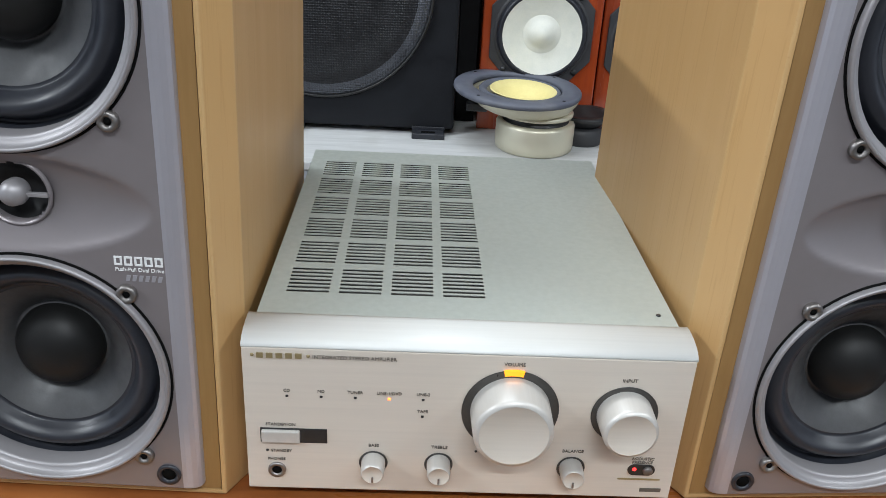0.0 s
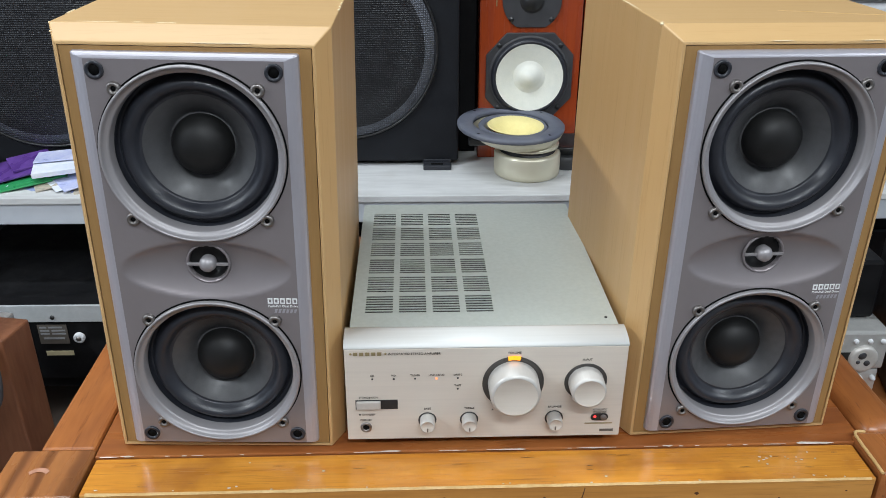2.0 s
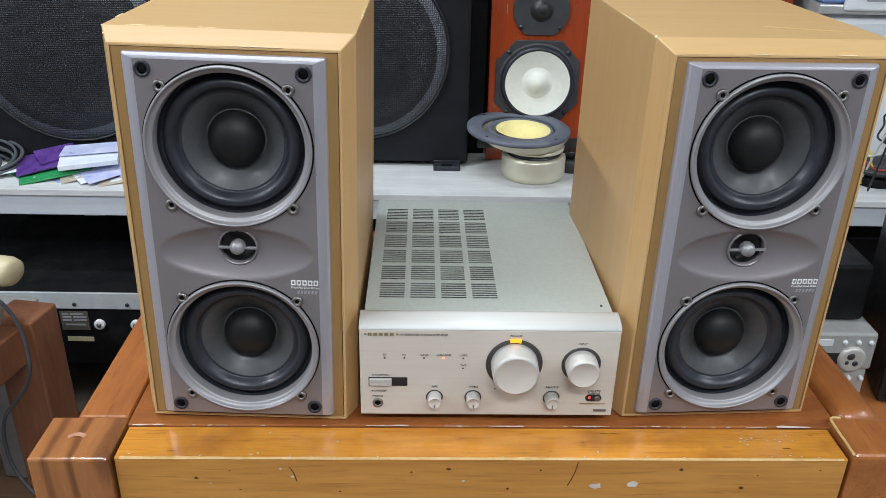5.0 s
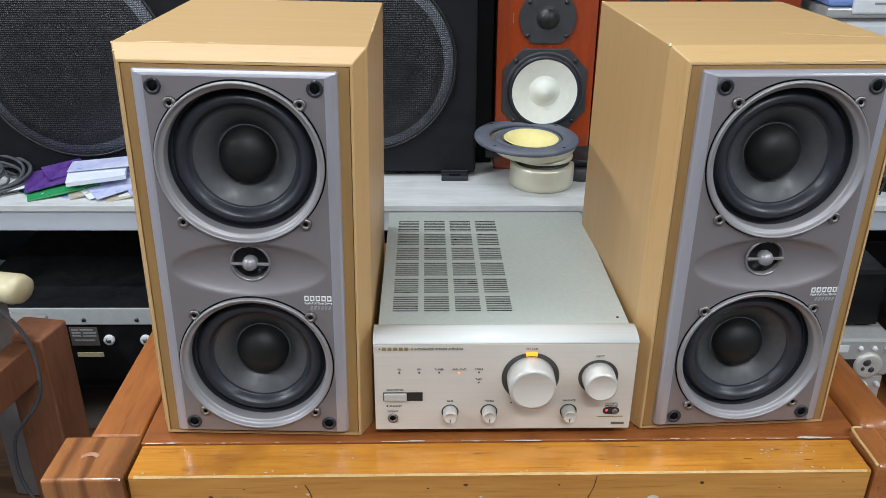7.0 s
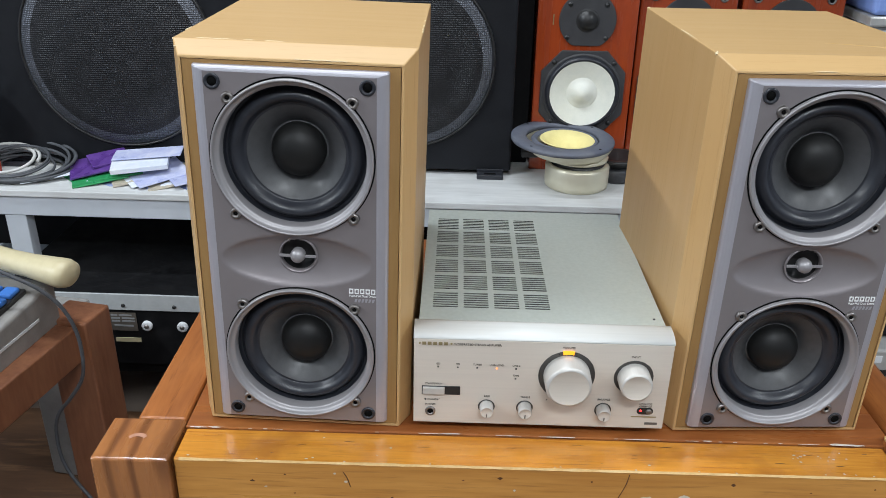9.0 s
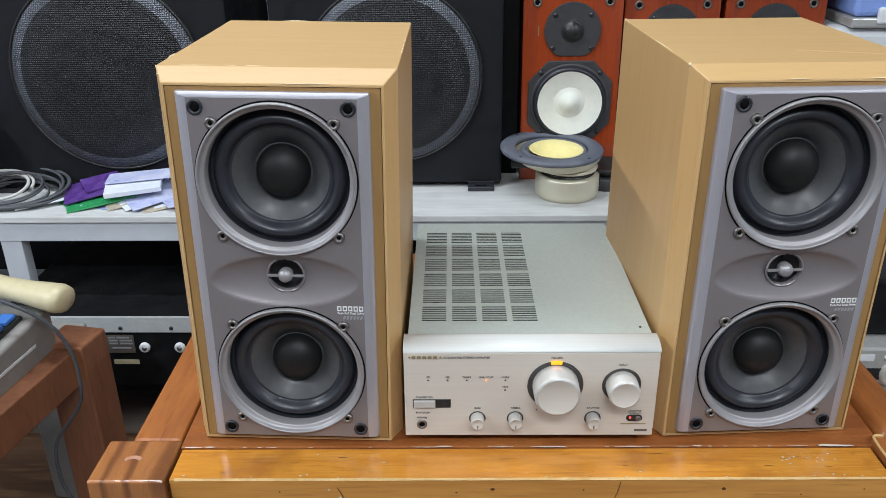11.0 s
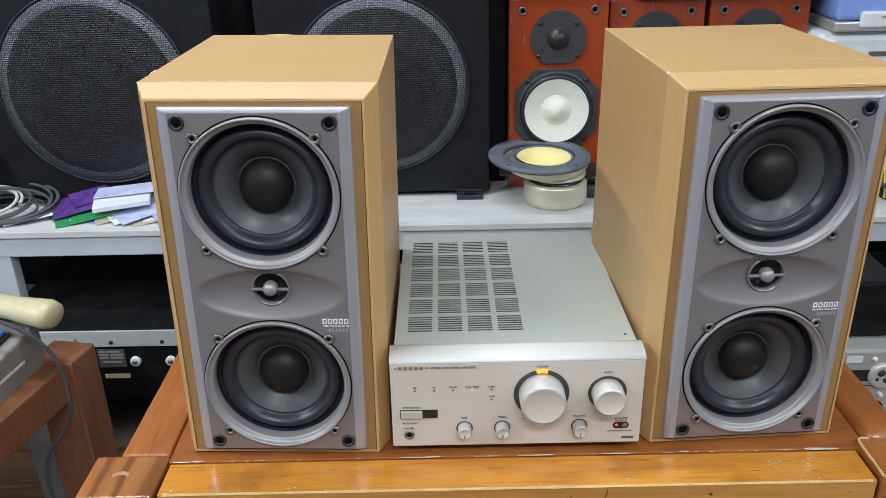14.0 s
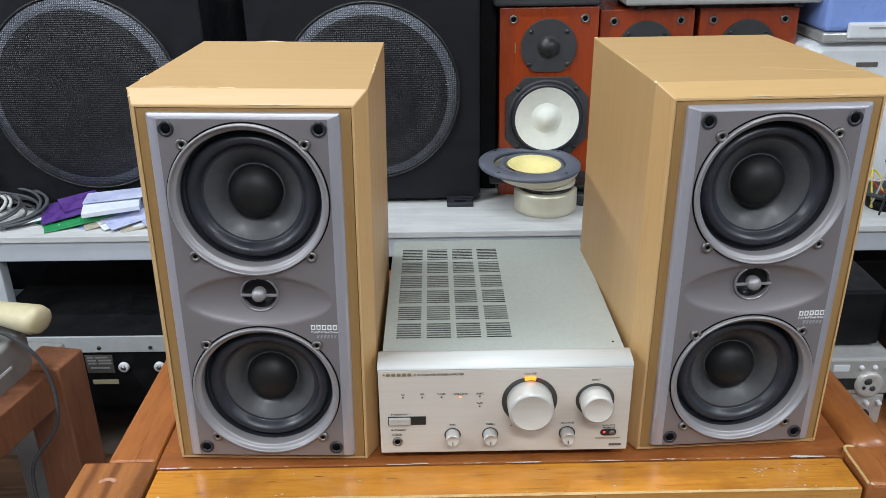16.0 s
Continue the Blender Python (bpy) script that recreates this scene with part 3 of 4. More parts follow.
        part("cone", lathe([(0.0493, 0.0100), (0.0480, 0.0108), (0.0430, 0.0142), (0.0370, 0.0190), (0.0318, 0.0238), (0.0300, 0.0262), (0.0285, 0.0275), (0.0270, 0.0262)], 80, pose(0, 0, wz)), M["cone"], w, "dark grey paper cone")
        part("dust_cap", lathe([(0.0276, 0.0268), (0.0274, 0.0215), (0.0262, 0.0178), (0.0232, 0.0132), (0.0185, 0.0092), (0.0130, 0.0064), (0.007, 0.0048), (0, 0.0043)], 56, pose(0, 0, wz)), M["cap"], w, "black dust cap")
        for sx in (-1, 1):
            for sz in (-1, 1):
                screw(s, sx * 0.0585, wz + sz * 0.0583, -0.0115)
    t = part("tweeter", lathe([(0.0202, -0.001), (0.0197, -0.0028), (0.0184, -0.0030), (0.0178, 0.001), (0.0170, 0.010)], 48, pose(0, 0, TW)), M["panel"], s, "small silver tweeter rim")
    part("chamber", lathe([(0.0174, 0.003), (0.015, 0.010), (0, 0.011)], 48, pose(0, 0, TW)), M["black"], t, "black tweeter dome chamber")
    part("bar", box(-0.0188, 0.0188, -0.0045, -0.0020, TW - 0.0013, TW + 0.0013, 0.0004), M["ring"], t, "silver cross bar")
    part("plug", lathe([(0.0072, 0.002), (0.0078, -0.003), (0.0066, -0.0075), (0.0035, -0.0098), (0, -0.0104)], 28, pose(0, 0, TW + 0.0005)), M["ring"], t, "silver bullet plug")
    for x in (-0.0725, 0.0725):
        for z in (0.0235, 0.3890):
            g = part("grille_socket", lathe([(0.0078, -0.0085), (0.0076, -0.0105), (0.0060, -0.0108), (0.0045, -0.0098), (0.0042, -0.002)], 24, pose(x, 0, z)), M["rubber"], s, "black rubber grille socket")
            part("bore", lathe([(0, -0.0095), (0.0044, -0.0095), (0.0044, -0.004)], 20, pose(x, 0, z)), M["hole"], g)
    # badge: five hollow marks, the motto, and a slanted bar
    for i in range(5):
        x, z, w, h, b = 0.0527 + i * 0.0057, 0.1759, 0.0022, 0.0028, 0.0011
        mark = [box(x + 0.0024 - w, x + 0.0024 - w + b, -0.0095, -0.0088, z - h, z + h), box(x + 0.0024 + w - b, x + 0.0024 + w, -0.0095, -0.0088, z - h, z + h)]
        mark += [box(x + 0.0024 - w + b, x + 0.0024 + w - b, -0.0095, -0.0088, zz, zz + b) for zz in (z - h, z + h - b)]
        part("badge_mark", join(*mark), M["white_ink"], s, "plain white badge mark")
    words("Push-Pull Dual Drive", 0.0033, M["white_ink"], s, pose(0.0806, -0.0092, 0.1704), align="RIGHT", label="small white lettering")
    for i in range(6):
        x, w = 0.0597 + i * 0.0036, 0.0013
        part("model_mark", prism([(x - w, 0.1632), (x + w - 0.0006, 0.1632), (x + w + 0.0006, 0.1669), (x - w + 0.0008, 0.1669)], -0.0093, -0.0088), M["rim"], s, "slanted pale model mark")
    return s


SPK_L = LEAN @ pose(-0.2612, 0.0030, 0.0015, 0, 0.85, 0.0)
SPK_R = LEAN @ pose(0.2598, 0.0240, 0.0005, 0, 0.3, 4.4)
left = loudspeaker(SPK_L, "beech bookshelf speaker with two grey woofers, chipped top edge")
right = copy_thing(left, SPK_R)
tagged(right, "beech bookshelf speaker with two grey woofers, scratched top")


def chip(parent, x, y, z, w, d, h, seed):
    rng = random.Random(seed)
    bm = bmesh.new()
    bmesh.ops.create_icosphere(bm, subdivisions=2, radius=1.0)
    for v in bm.verts:
        v.co = Vector((v.co.x * w, v.co.y * d, v.co.z * h)) * rng.uniform(0.7, 1.15)
    part("chip", bm, M["chip"], parent, "bare pale chip in the veneer", pose(x, y, z))


for i, (x, y, z, w, d, h) in enumerate(((0.1155, 0.105, 0.4203, 0.0012, 0.004, 0.0012), (0.1152, 0.118, 0.4203, 0.0012, 0.003, 0.0014), (0.1148, 0.14, 0.4204, 0.001, 0.006, 0.0008), (0.1142, 0.17, 0.4204, 0.001, 0.004, 0.0008),
                                        (-0.077, 0.0275, 0.4205, 0.020, 0.0008, 0.0005), (-0.022, 0.0275, 0.4205, 0.010, 0.0008, 0.0005), (-0.045, 0.028, 0.4205, 0.006, 0.0006, 0.0005), (-0.1168, 0.026, 0.4195, 0.0008, 0.002, 0.0012),
                                        (-0.1112, 0.012, 0.4150, 0.0008, 0.003, 0.0008), (-0.1162, 0.07, 0.4204, 0.001, 0.012, 0.0009), (-0.03, 0.2915, 0.4204, 0.02, 0.001, 0.0008), (0.03, 0.0, 0.4102, 0.03, 0.0006, 0.0005))):
    chip(left, x, y, z, w, d, h, i)
for i, (x, y, z, w, d, h) in enumerate(((-0.1165, 0.026, 0.4198, 0.0018, 0.0025, 0.002), (-0.1118, 0.291, 0.4202, 0.002, 0.001, 0.001), (-0.1152, 0.12, 0.4204, 0.0006, 0.03, 0.0006),
                                        (-0.02, 0.0, 0.4102, 0.012, 0.0006, 0.0005), (0.06, 0.0, 0.4102, 0.01, 0.0006, 0.0005))):
    chip(right, x, y, z, w, d, h, 40 + i)
part("scratch", tube([(0.015, 0.085, 0.4204), (0.045, 0.076, 0.4205), (0.075, 0.066, 0.4205), (0.108, 0.060, 0.4204)], 0.0003, 5), M["worn"], right, "long pale scratch in the veneer")


# ---- amplifier ----
def amplifier(m):
    a = thing("stereo_amplifier", m, "champagne-silver integrated amplifier with grey vented cover", "amplifier")
    hw, zb, zf, zt, D = 0.1385, 0.013, 0.1205, 0.1265, 0.345
    part("fascia", box(-hw, hw, 0, 0.030, zb, zf, 0.0007), M["fascia"], a, "brushed champagne aluminium front")
    prof = [(0.0003, zf + 0.0001)] + [(0.025 - 0.0247 * math.cos(t), zf + 0.0082 * math.sin(t)) for t in np.linspace(0.12, 1.57, 10)] + [(0.029, zf + 0.0076), (0.030, zt - 0.002), (0.030, zf + 0.0001)]
    n = len(prof)
    vs = [(x, y, z) for x in (-hw - 0.0004, hw + 0.0004) for y, z in prof]
    bm = quick(vs, [tuple(range(n)), tuple(range(2 * n - 1, n - 1, -1))] + [(i, i + n, (i + 1) % n + n, (i + 1) % n) for i in range(n)])
    bmesh.ops.recalc_face_normals(bm, faces=bm.faces[:])
    for f in bm.faces:
        f.smooth = len(f.verts) == 4
    part("lip", bm, M["lip"], a, "rounded lip along the top, coloured paler for the light on it")
    # cover with slots right through it
    cw = hw - 0.004
    xs, cols = [-cw], []
    for i in range(4):
        x0 = -0.1205 + i * 0.0347
        cols.append(len(xs))
        xs += [x0, x0 + 0.0281]
    xs.append(cw)
    ys, rows = [0.030], []
    for g in range(6):
        for s in range(7):
            y0 = 0.0600 + g * 0.0437 + s * 0.0053
            rows.append(len(ys))
            ys += [y0, y0 + 0.0031]
    ys.append(D)
    vs = [(x, y, zt) for y in ys for x in xs]
    fs = [(j * len(xs) + i, j * len(xs) + i + 1, (j + 1) * len(xs) + i + 1, (j + 1) * len(xs) + i) for j in range(len(ys) - 1) for i in range(len(xs) - 1) if not (i in cols and j in rows)]
    bm = quick(vs, fs)
    bmesh.ops.recalc_face_normals(bm, faces=bm.faces[:])
    r = bmesh.ops.extrude_face_region(bm, geom=bm.faces[:])
    for vv in [q for q in r["geom"] if isinstance(q, bmesh.types.BMVert)]:
        vv.co.z -= 0.0005
    part("cover", bm, M["cover"], a, "grey-green painted steel cover with rows of slots")
    for x0 in (-cw, cw - 0.0015):
        part("cover_side", box(x0, x0 + 0.0015, 0.030, D, zb + 0.003, zt - 0.0013, 0.0004), M["cover"], a)
    part("back_plate", box(-cw + 0.002, cw - 0.002, D - 0.003, D, zb, zt - 0.0013), M["dark_unit"], a)
    part("chassis", box(-cw + 0.004, cw - 0.004, 0.031, D - 0.004, zb, zt - 0.032), M["recess"], a, "dark grey chassis inside")
    for x in (-0.10, 0.10):
        for y in (0.06, 0.30):
            part("foot", turned([(0, 0), (0.014, 0), (0.016, 0.002), (0.016, 0.0135), (0, 0.0135)], 24, pose(x, y, 0)), M["black"], a, "black rubber foot")
    for x in (cw - 0.01,):
        part("cover_screw", turned([(0.0016, 0), (0.0014, 0.0008), (0, 0.001)], 10, pose(x, 0.045, zt)), M["black"], a)

    def dial(name, x, z, rr, rk, long, label, mark=False):
        d = part(name, lathe([(rk * 0.86, -long + 0.0), (rk * 0.95, -long + 0.0006), (rk, -long + 0.003), (rk * 1.02, -0.004), (rk * 1.02, 0.001)], 64, pose(x, 0, z)), M["knob"], a, label)
        part("face", lathe([(0, -long + 0.0006), (rk * 0.84, -long + 0.0004), (rk * 0.865, -long)], 64, pose(x, 0, z)), M["fascia"], d, "satin knob face")
        # no real hollow here: the recess's shade is painted as a dark ring
        part("recess", lathe([(rr, -0.0006), (rr * 0.985, -0.0009), (rr * 0.97, -0.0004), (rk * 1.0, -0.0003)], 64, pose(x, 0, z)), M["recess"], d, "flat dark ring painted as the shade of the knob's recess")
        if mark:
            part("pointer", box(x - 0.0006, x + 0.0006, -long - 0.0003, -long + 0.001, z - rk * 0.8, z - rk * 0.25), M["steel"], d)
        return d
    vol = dial("volume_knob", 0.0268, 0.0800, 0.0306, 0.0246, 0.0250, "large satin silver volume knob")
    dial("input_knob", 0.0990, 0.0800, 0.0213, 0.0172, 0.0215, "satin silver input knob")
    for nm, x in (("bass_knob", -0.058), ("treble_knob", -0.016), ("balance_knob", 0.070)):
        dial(nm, x, 0.0366, 0.0092, 0.0075, 0.0128, "small silver tone knob", True)
    glowing = [(r * math.sin(radians(q)), r * math.cos(radians(q))) for r, qs in ((0.0310, range(-12, 13, 4)), (0.0270, range(12, -13, -4))) for q in qs]
    part("pointer_light", prism([(0.0268 + x, 0.0800 + z) for x, z in glowing], -0.0016, -0.0002), M["orange"], vol, "glowing orange pointer light")
    sw = part("power_button", box(-0.1285, -0.1045, -0.003, 0.001, 0.0515, 0.0605, 0.0008), M["knob"], a, "silver standby button")
    part("surround", box(-0.1295, -0.0875, -0.0006, 0.001, 0.0505, 0.0615, 0.0003), M["black"], sw, "black window beside the button")
    j = part("headphone_jack", lathe([(0.0058, 0.0), (0.0056, -0.0014), (0.0042, -0.0016), (0.0032, -0.001), (0.003, 0.001)], 28, pose(-0.1198, 0, 0.0285)), M["steel"], a, "steel headphone socket")
    part("bore", lathe([(0, -0.0006), (0.0032, -0.0006), (0.0032, 0.0)], 20, pose(-0.1198, 0, 0.0285)), M["hole"], j)
    stadium = lambda x, z, w, h: arc_points(h, 90, 270, 10, x - w, z) + arc_points(h, -90, 90, 10, x + w, z)
    part("side_plug", lathe([(0, -0.0005), (0.0016, -0.0005), (0.0018, 0.0005), (0.0012, 0.006)], 14, pose(-hw + 0.0005, 0.012, 0.112, 0, 0, -90)), M["white_plastic"], a, "small pale plug in the side")
    p = part("presence_switch", prism(stadium(0.1165, 0.0365, 0.0048, 0.0042), -0.0008, 0.0005), M["black"], a, "black oval switch with a red lamp")
    part("button", lathe([(0, -0.003), (0.0026, -0.003), (0.0032, -0.0022), (0.0032, 0)], 20, pose(0.1205, 0, 0.0365)), M["steel"], p)
    part("lamp", lathe([(0, -0.0014), (0.0012, -0.0012), (0.0016, 0)], 12, pose(0.1118, 0, 0.0372)), M["red_led"], p, "lit red lamp")
    for i, (x, z) in enumerate(((-0.112, 0.0862), (-0.091, 0.0862), (-0.070, 0.0862), (-0.049, 0.0862), (-0.028, 0.0862), (-0.028, 0.0735))):
        part("indicator", box(x - 0.0009, x + 0.0009, -0.0006, 0.0002, z - 0.0008, z + 0.0008, 0.0003), M["amber_led"] if i == 3 else M["black"], a, "lit amber indicator" if i == 3 else "dark indicator lamp")
    part("indicator", lathe([(0, -0.0005), (0.0009, -0.0004), (0.001, 0)], 10, pose(-0.1255, 0, 0.0438)), M["black"], a)
    part("indicator", lathe([(0, -0.0005), (0.0008, -0.0004), (0.0009, 0)], 10, pose(0.0075, 0, 0.0475)), M["black"], a)
    for text, x, z, s in (("INTEGRATED STEREO AMPLIFIER", -0.0705, 0.1152, 0.0035), ("VOLUME", 0.0268, 0.1146, 0.0034), ("INPUT", 0.0990, 0.1055, 0.0034), ("BASS", -0.058, 0.0500, 0.0032),
                          ("TREBLE", -0.016, 0.0500, 0.0032), ("BALANCE", 0.070, 0.0500, 0.0032), ("CD", -0.112, 0.0903, 0.003), ("MD", -0.091, 0.0903, 0.003), ("TUNER", -0.070, 0.0903, 0.003),
                          ("LINE-1/DVD", -0.049, 0.0903, 0.003), ("LINE-2", -0.028, 0.0903, 0.003), ("TAPE", -0.028, 0.0776, 0.003), ("STANDBY/ON", -0.1165, 0.0645, 0.003),
                          ("STANDBY", -0.1165, 0.0438, 0.003), ("PHONES", -0.1198, 0.0372, 0.003), ("ACOUSTIC", 0.1165, 0.0455, 0.003), ("PRESENCE", 0.1165, 0.0425, 0.003)):
        words(text, s, M["ink"], a, pose(x, -0.0004, z), label="small dark lettering")
    part("model_mark", prism([(0.118, 0.0185), (0.132, 0.0185), (0.132, 0.0212), (0.118, 0.0212)], -0.0006, 0.0), M["ink"], a, "small dark model mark")
    part("caption_mark", prism([(0.102, 0.0282), (0.130, 0.0282), (0.130, 0.0292), (0.102, 0.0292)], -0.0006, 0.0), M["badge"], a)
    for i in range(5):
        x = -0.1275 + i * 0.0058
        part("badge_mark", prism([(x - 0.002, 0.1138), (x + 0.002, 0.1138), (x + 0.002, 0.1172), (x - 0.002, 0.1172)], -0.0008, 0.0), M["badge"], a, "bronze badge mark")
    for x in (-0.1322, -0.0985):
        part("badge_mark", lathe([(0, -0.0008), (0.0010, -0.0006), (0.0012, 0)], 12, pose(x, 0, 0.1155)), M["badge"], a)
    return a


amplifier(LEAN @ pose(0, 0, 0, 0, 0, 1.1))

# ---- grey shelf behind the bench ----
SH, SY = -0.1185, 0.985


def shelf_unit():
    s = thing("shelf_unit", pose(0, 0, FLOOR_Z), "grey painted shelf with a worn pale board on top", "shelf")
    T = SH - FLOOR_Z
    part("top_board", box(-1.75, 1.75, SY - 0.005, 1.72, T - 0.016, T, 0.002), M["shelf"], s, "worn pale grey board")
    part("front_beam", box(-1.75, 1.75, SY, SY + 0.03, T - 0.064, T - 0.0165, 0.002), M["shelf_metal"], s)
    part("back_beam", box(-1.75, 1.75, 1.66, 1.69, T - 0.064, T - 0.0165, 0.002), M["shelf_metal"], s)
    for x in (-1.14, 0.0, 1.14):
        for y in (SY + 0.002, 1.65):
            part("upright", box(x - 0.025, x + 0.025, y, y + 0.035, 0, T - 0.0645, 0.002), M["shelf_metal"], s)
    part("middle_board", box(-1.75, 1.75, SY + 0.04, 1.645, 0.13, 0.148, 0.002), M["shelf_metal"], s)
    # added backing that keeps light out of the space below the board
    part("back_panel", box(-1.75, 1.75, 1.695, 1.705, 0.0, T - 0.02), M["dark_unit"], s, "dark panel added to keep the space under the shelf black")
    return s


shelf_unit()


# black board added to keep the narrow gap as dark as its shade
tagged(part("black_board", box(0.018, 0.058, 1.27, 1.50, SH, SH + 0.5, 0.002), M["dark_unit"]), "plain black board added to darken the gap between two speakers", "board")
tagged(part("pale_pole", box(-0.602, -0.572, 1.50, 1.53, SH, 1.2, 0.004), M["shelf_metal"]), "pale grey pole standing behind the subwoofers", "pole")


# ---- black subwoofers ----
def subwoofer(m, w, h, label, cx, cz, r):
    s = thing("subwoofer", m, label, "subwoofer", "black subwoofers on the shelf")
    part("cabinet", box(-w / 2, w / 2, 0, 0.42, 0.012, h, 0.006), M["sub"], s, "scuffed black vinyl box")
    g = part("grille", lathe([(0, -0.022), (r * 0.45, -0.0215), (r * 0.72, -0.019), (r * 0.86, -0.015)], 72, pose(cx, 0, cz)), M["sub_mesh"], s, "black perforated steel grille")
    part("slope", lathe([(r * 0.86, -0.015), (r * 0.90, -0.013), (r * 0.965, -0.006), (r * 0.975, -0.004)], 72, pose(cx, 0, cz)), M["sub_rim"], g, "perforated grille edge, coloured paler for the light it catches")
    part("trim_ring", lathe([(r * 0.972, -0.001), (r * 0.975, -0.007), (r * 0.99, -0.008), (r, -0.005), (r * 1.004, 0.002)], 72, pose(cx, 0, cz)), M["black"], g, "black trim ring")
    part("port", lathe([(0.06, 0.001), (0.058, -0.004), (0.05, -0.005), (0.044, 0.0), (0.042, 0.03), (0, 0.03)], 40, pose(cx + (-0.16 if cx > -1 else 0), 0, cz + r + 0.075)), M["black"], s, "round black port")
    for x in (-w / 2 + 0.09, w / 2 - 0.05, -0.06):
        f = part("foot", join(box(x - 0.032, x + 0.032, -0.03, 0.05, 0.0, 0.012, 0.002), box(x - 0.032, x + 0.032, -0.004, -0.001, 0.012, 0.018, 0.0008)), M["rubber"], s, "black bracket foot")
        part("slot", box(x - 0.014, x + 0.014, -0.024, -0.014, 0.0112, 0.0124), M["hole"], f)
    return s


subwoofer(pose(-0.254, 1.165, SH), 0.537, 0.66, "tall black subwoofer with a round mesh grille", 0.012, 0.16 - SH, 0.210)
subwoofer(pose(-0.955, 1.165, SH, 0, 0, 0), 0.67, 0.64, "scuffed black subwoofer with a dusty round grille", 0.040, 0.165 - SH, 0.231)


# ---- red speakers ----
def red_speaker(m, w, h, label, full=True):
    s = thing("red_speaker", m, label, "loudspeaker", "cherry speakers on the shelf")
    part("cabinet", box(-w / 2, w / 2, 0, 0.27, 0, h, 0.003), M["cherry"], s, "glossy cherry veneered cabinet")
    for x in (-w / 2 + 0.0325, w / 2 - 0.0325):
        q = part("grille_socket", lathe([(0.0105, 0.001), (0.0100, -0.003), (0.0075, -0.004), (0.0055, -0.002), (0.005, 0.003)], 24, pose(x, 0, h - 0.027)), M["steel"], s, "dark steel grille socket")
        part("bore", lathe([(0, -0.0018), (0.0058, -0.0018), (0.0058, 0.002)], 20, pose(x, 0, h - 0.027)), M["hole"], q)
    tz, r = h - 0.092, 0.066
    # round plate with a flat foot
    cut = [(x, max(z, -0.058)) for x, z in arc_points(r, 0, 354, 59)]
    t = part("tweeter_plate", prism([(x, tz + z) for x, z in cut], -0.005, 0.002, 0.001), M["frame_grey"], s, "dark grey tweeter plate")
    part("dome", lathe([(0.028, -0.004), (0.026, -0.0062), (0.0235, -0.005), (0.021, -0.008), (0.014, -0.0145), (0.006, -0.0175), (0, -0.018)], 40, pose(0, 0, tz)), M["black"], t, "black dome")
    for x, z in ((-0.042, 0.036), (0.042, 0.036), (-0.045, -0.040), (0.045, -0.040)):
        part("bolt", lathe([(0, -0.007), (0.005, -0.007), (0.006, -0.004)], 14, pose(x, 0, tz + z)), M["black"], t)
    wz, o, c = h - 0.262, 0.100, 0.054
    octo = [(-c, o), (c, o), (o, c - 0.004), (o, -c + 0.004), (c, -o), (-c, -o), (-o, -c + 0.004), (-o, c - 0.004)]
    inner = lathe([(0.094, -0.0046), (0.090, -0.0075), (0.0865, -0.006), (0.085, 0.002)], 64, pose(0, 0, wz))
    wf = part("woofer_frame", join(prism([(x, wz + z) for x, z in octo], -0.0045, 0.002, 0.0015), inner), M["frame_grey"], s, "dark eight-sided woofer frame")
    part("surround", lathe([(0.0885, -0.006), (0.0865, -0.0125), (0.083, -0.0165), (0.0795, -0.0165), (0.0772, -0.0150)], 64, pose(0, 0, wz)), M["rubber"], wf)
    part("cone", lathe([(0.0775, -0.0152), (0.073, -0.0140), (0.055, -0.0092), (0.037, -0.0054)], 64, pose(0, 0, wz)), M["cone_white"], wf, "pearly white cone")
    part("dust_cap", lathe([(0.0375, -0.0050), (0.0355, -0.0062), (0.034, -0.0060), (0.024, -0.0125), (0.012, -0.0195), (0.005, -0.0222), (0, -0.0226)], 48, pose(0, 0, wz)), M["cone_white"], wf, "pearly white dust cap")
    for x, z in ((-0.070, 0.072), (0.070, 0.072), (-0.070, -0.072), (0.070, -0.072)):
        part("bolt", lathe([(0, -0.0075), (0.005, -0.0075), (0.006, -0.004)], 14, pose(x, 0, wz + z)), M["black"], wf)
    part("side_mark", box(-w / 2 + 0.036, -w / 2 + 0.0385, -0.0006, 0.001, tz - 0.012, tz + 0.012), M["badge"], s, "small pale upright mark")
    return s


red_speaker(pose(0.178, 1.222, SH), 0.232, 0.46, "glossy cherry speaker with a white cone")
red_speaker(pose(0.411, 1.24, SH), 0.222, 0.449, "glossy cherry speaker under a silver unit")
red_speaker(pose(0.650, 1.24, SH), 0.232, 0.449, "glossy cherry speaker beside the white printer")


def unit(name, m, w, d, h, material, label, category, feet=0.008):
    u = thing(name, m, label, category)
    part("case", box(-w / 2, w / 2, 0, d, feet, h, 0.006), material, u)
    for x in (-w / 2 + 0.04, w / 2 - 0.04):
        for y in (0.04, d - 0.04):
            part("foot", turned([(0, 0), (0.012, 0), (0.013, feet + 0.001), (0, feet + 0.001)], 16, pose(x, y, 0)), M["black"], u)
    return u


u = unit("audio_unit", pose(0.172, 1.21, SH + 0.4605), 0.25, 0.26, 0.09, M["frame_grey"], "dark grey audio unit on the cherry speaker", "audio unit", 0.003)
part("front_window", box(-0.10, 0.10, -0.002, 0.001, 0.02, 0.06, 0.0005), M["black"], u)
unit("audio_unit", pose(0.575, 1.20, SH + 0.4495), 0.45, 0.28, 0.08, M["silver_unit"], "silver audio unit lying on two cherry speakers", "audio unit", 0.012)


# ---- printer ----
def printer(m):
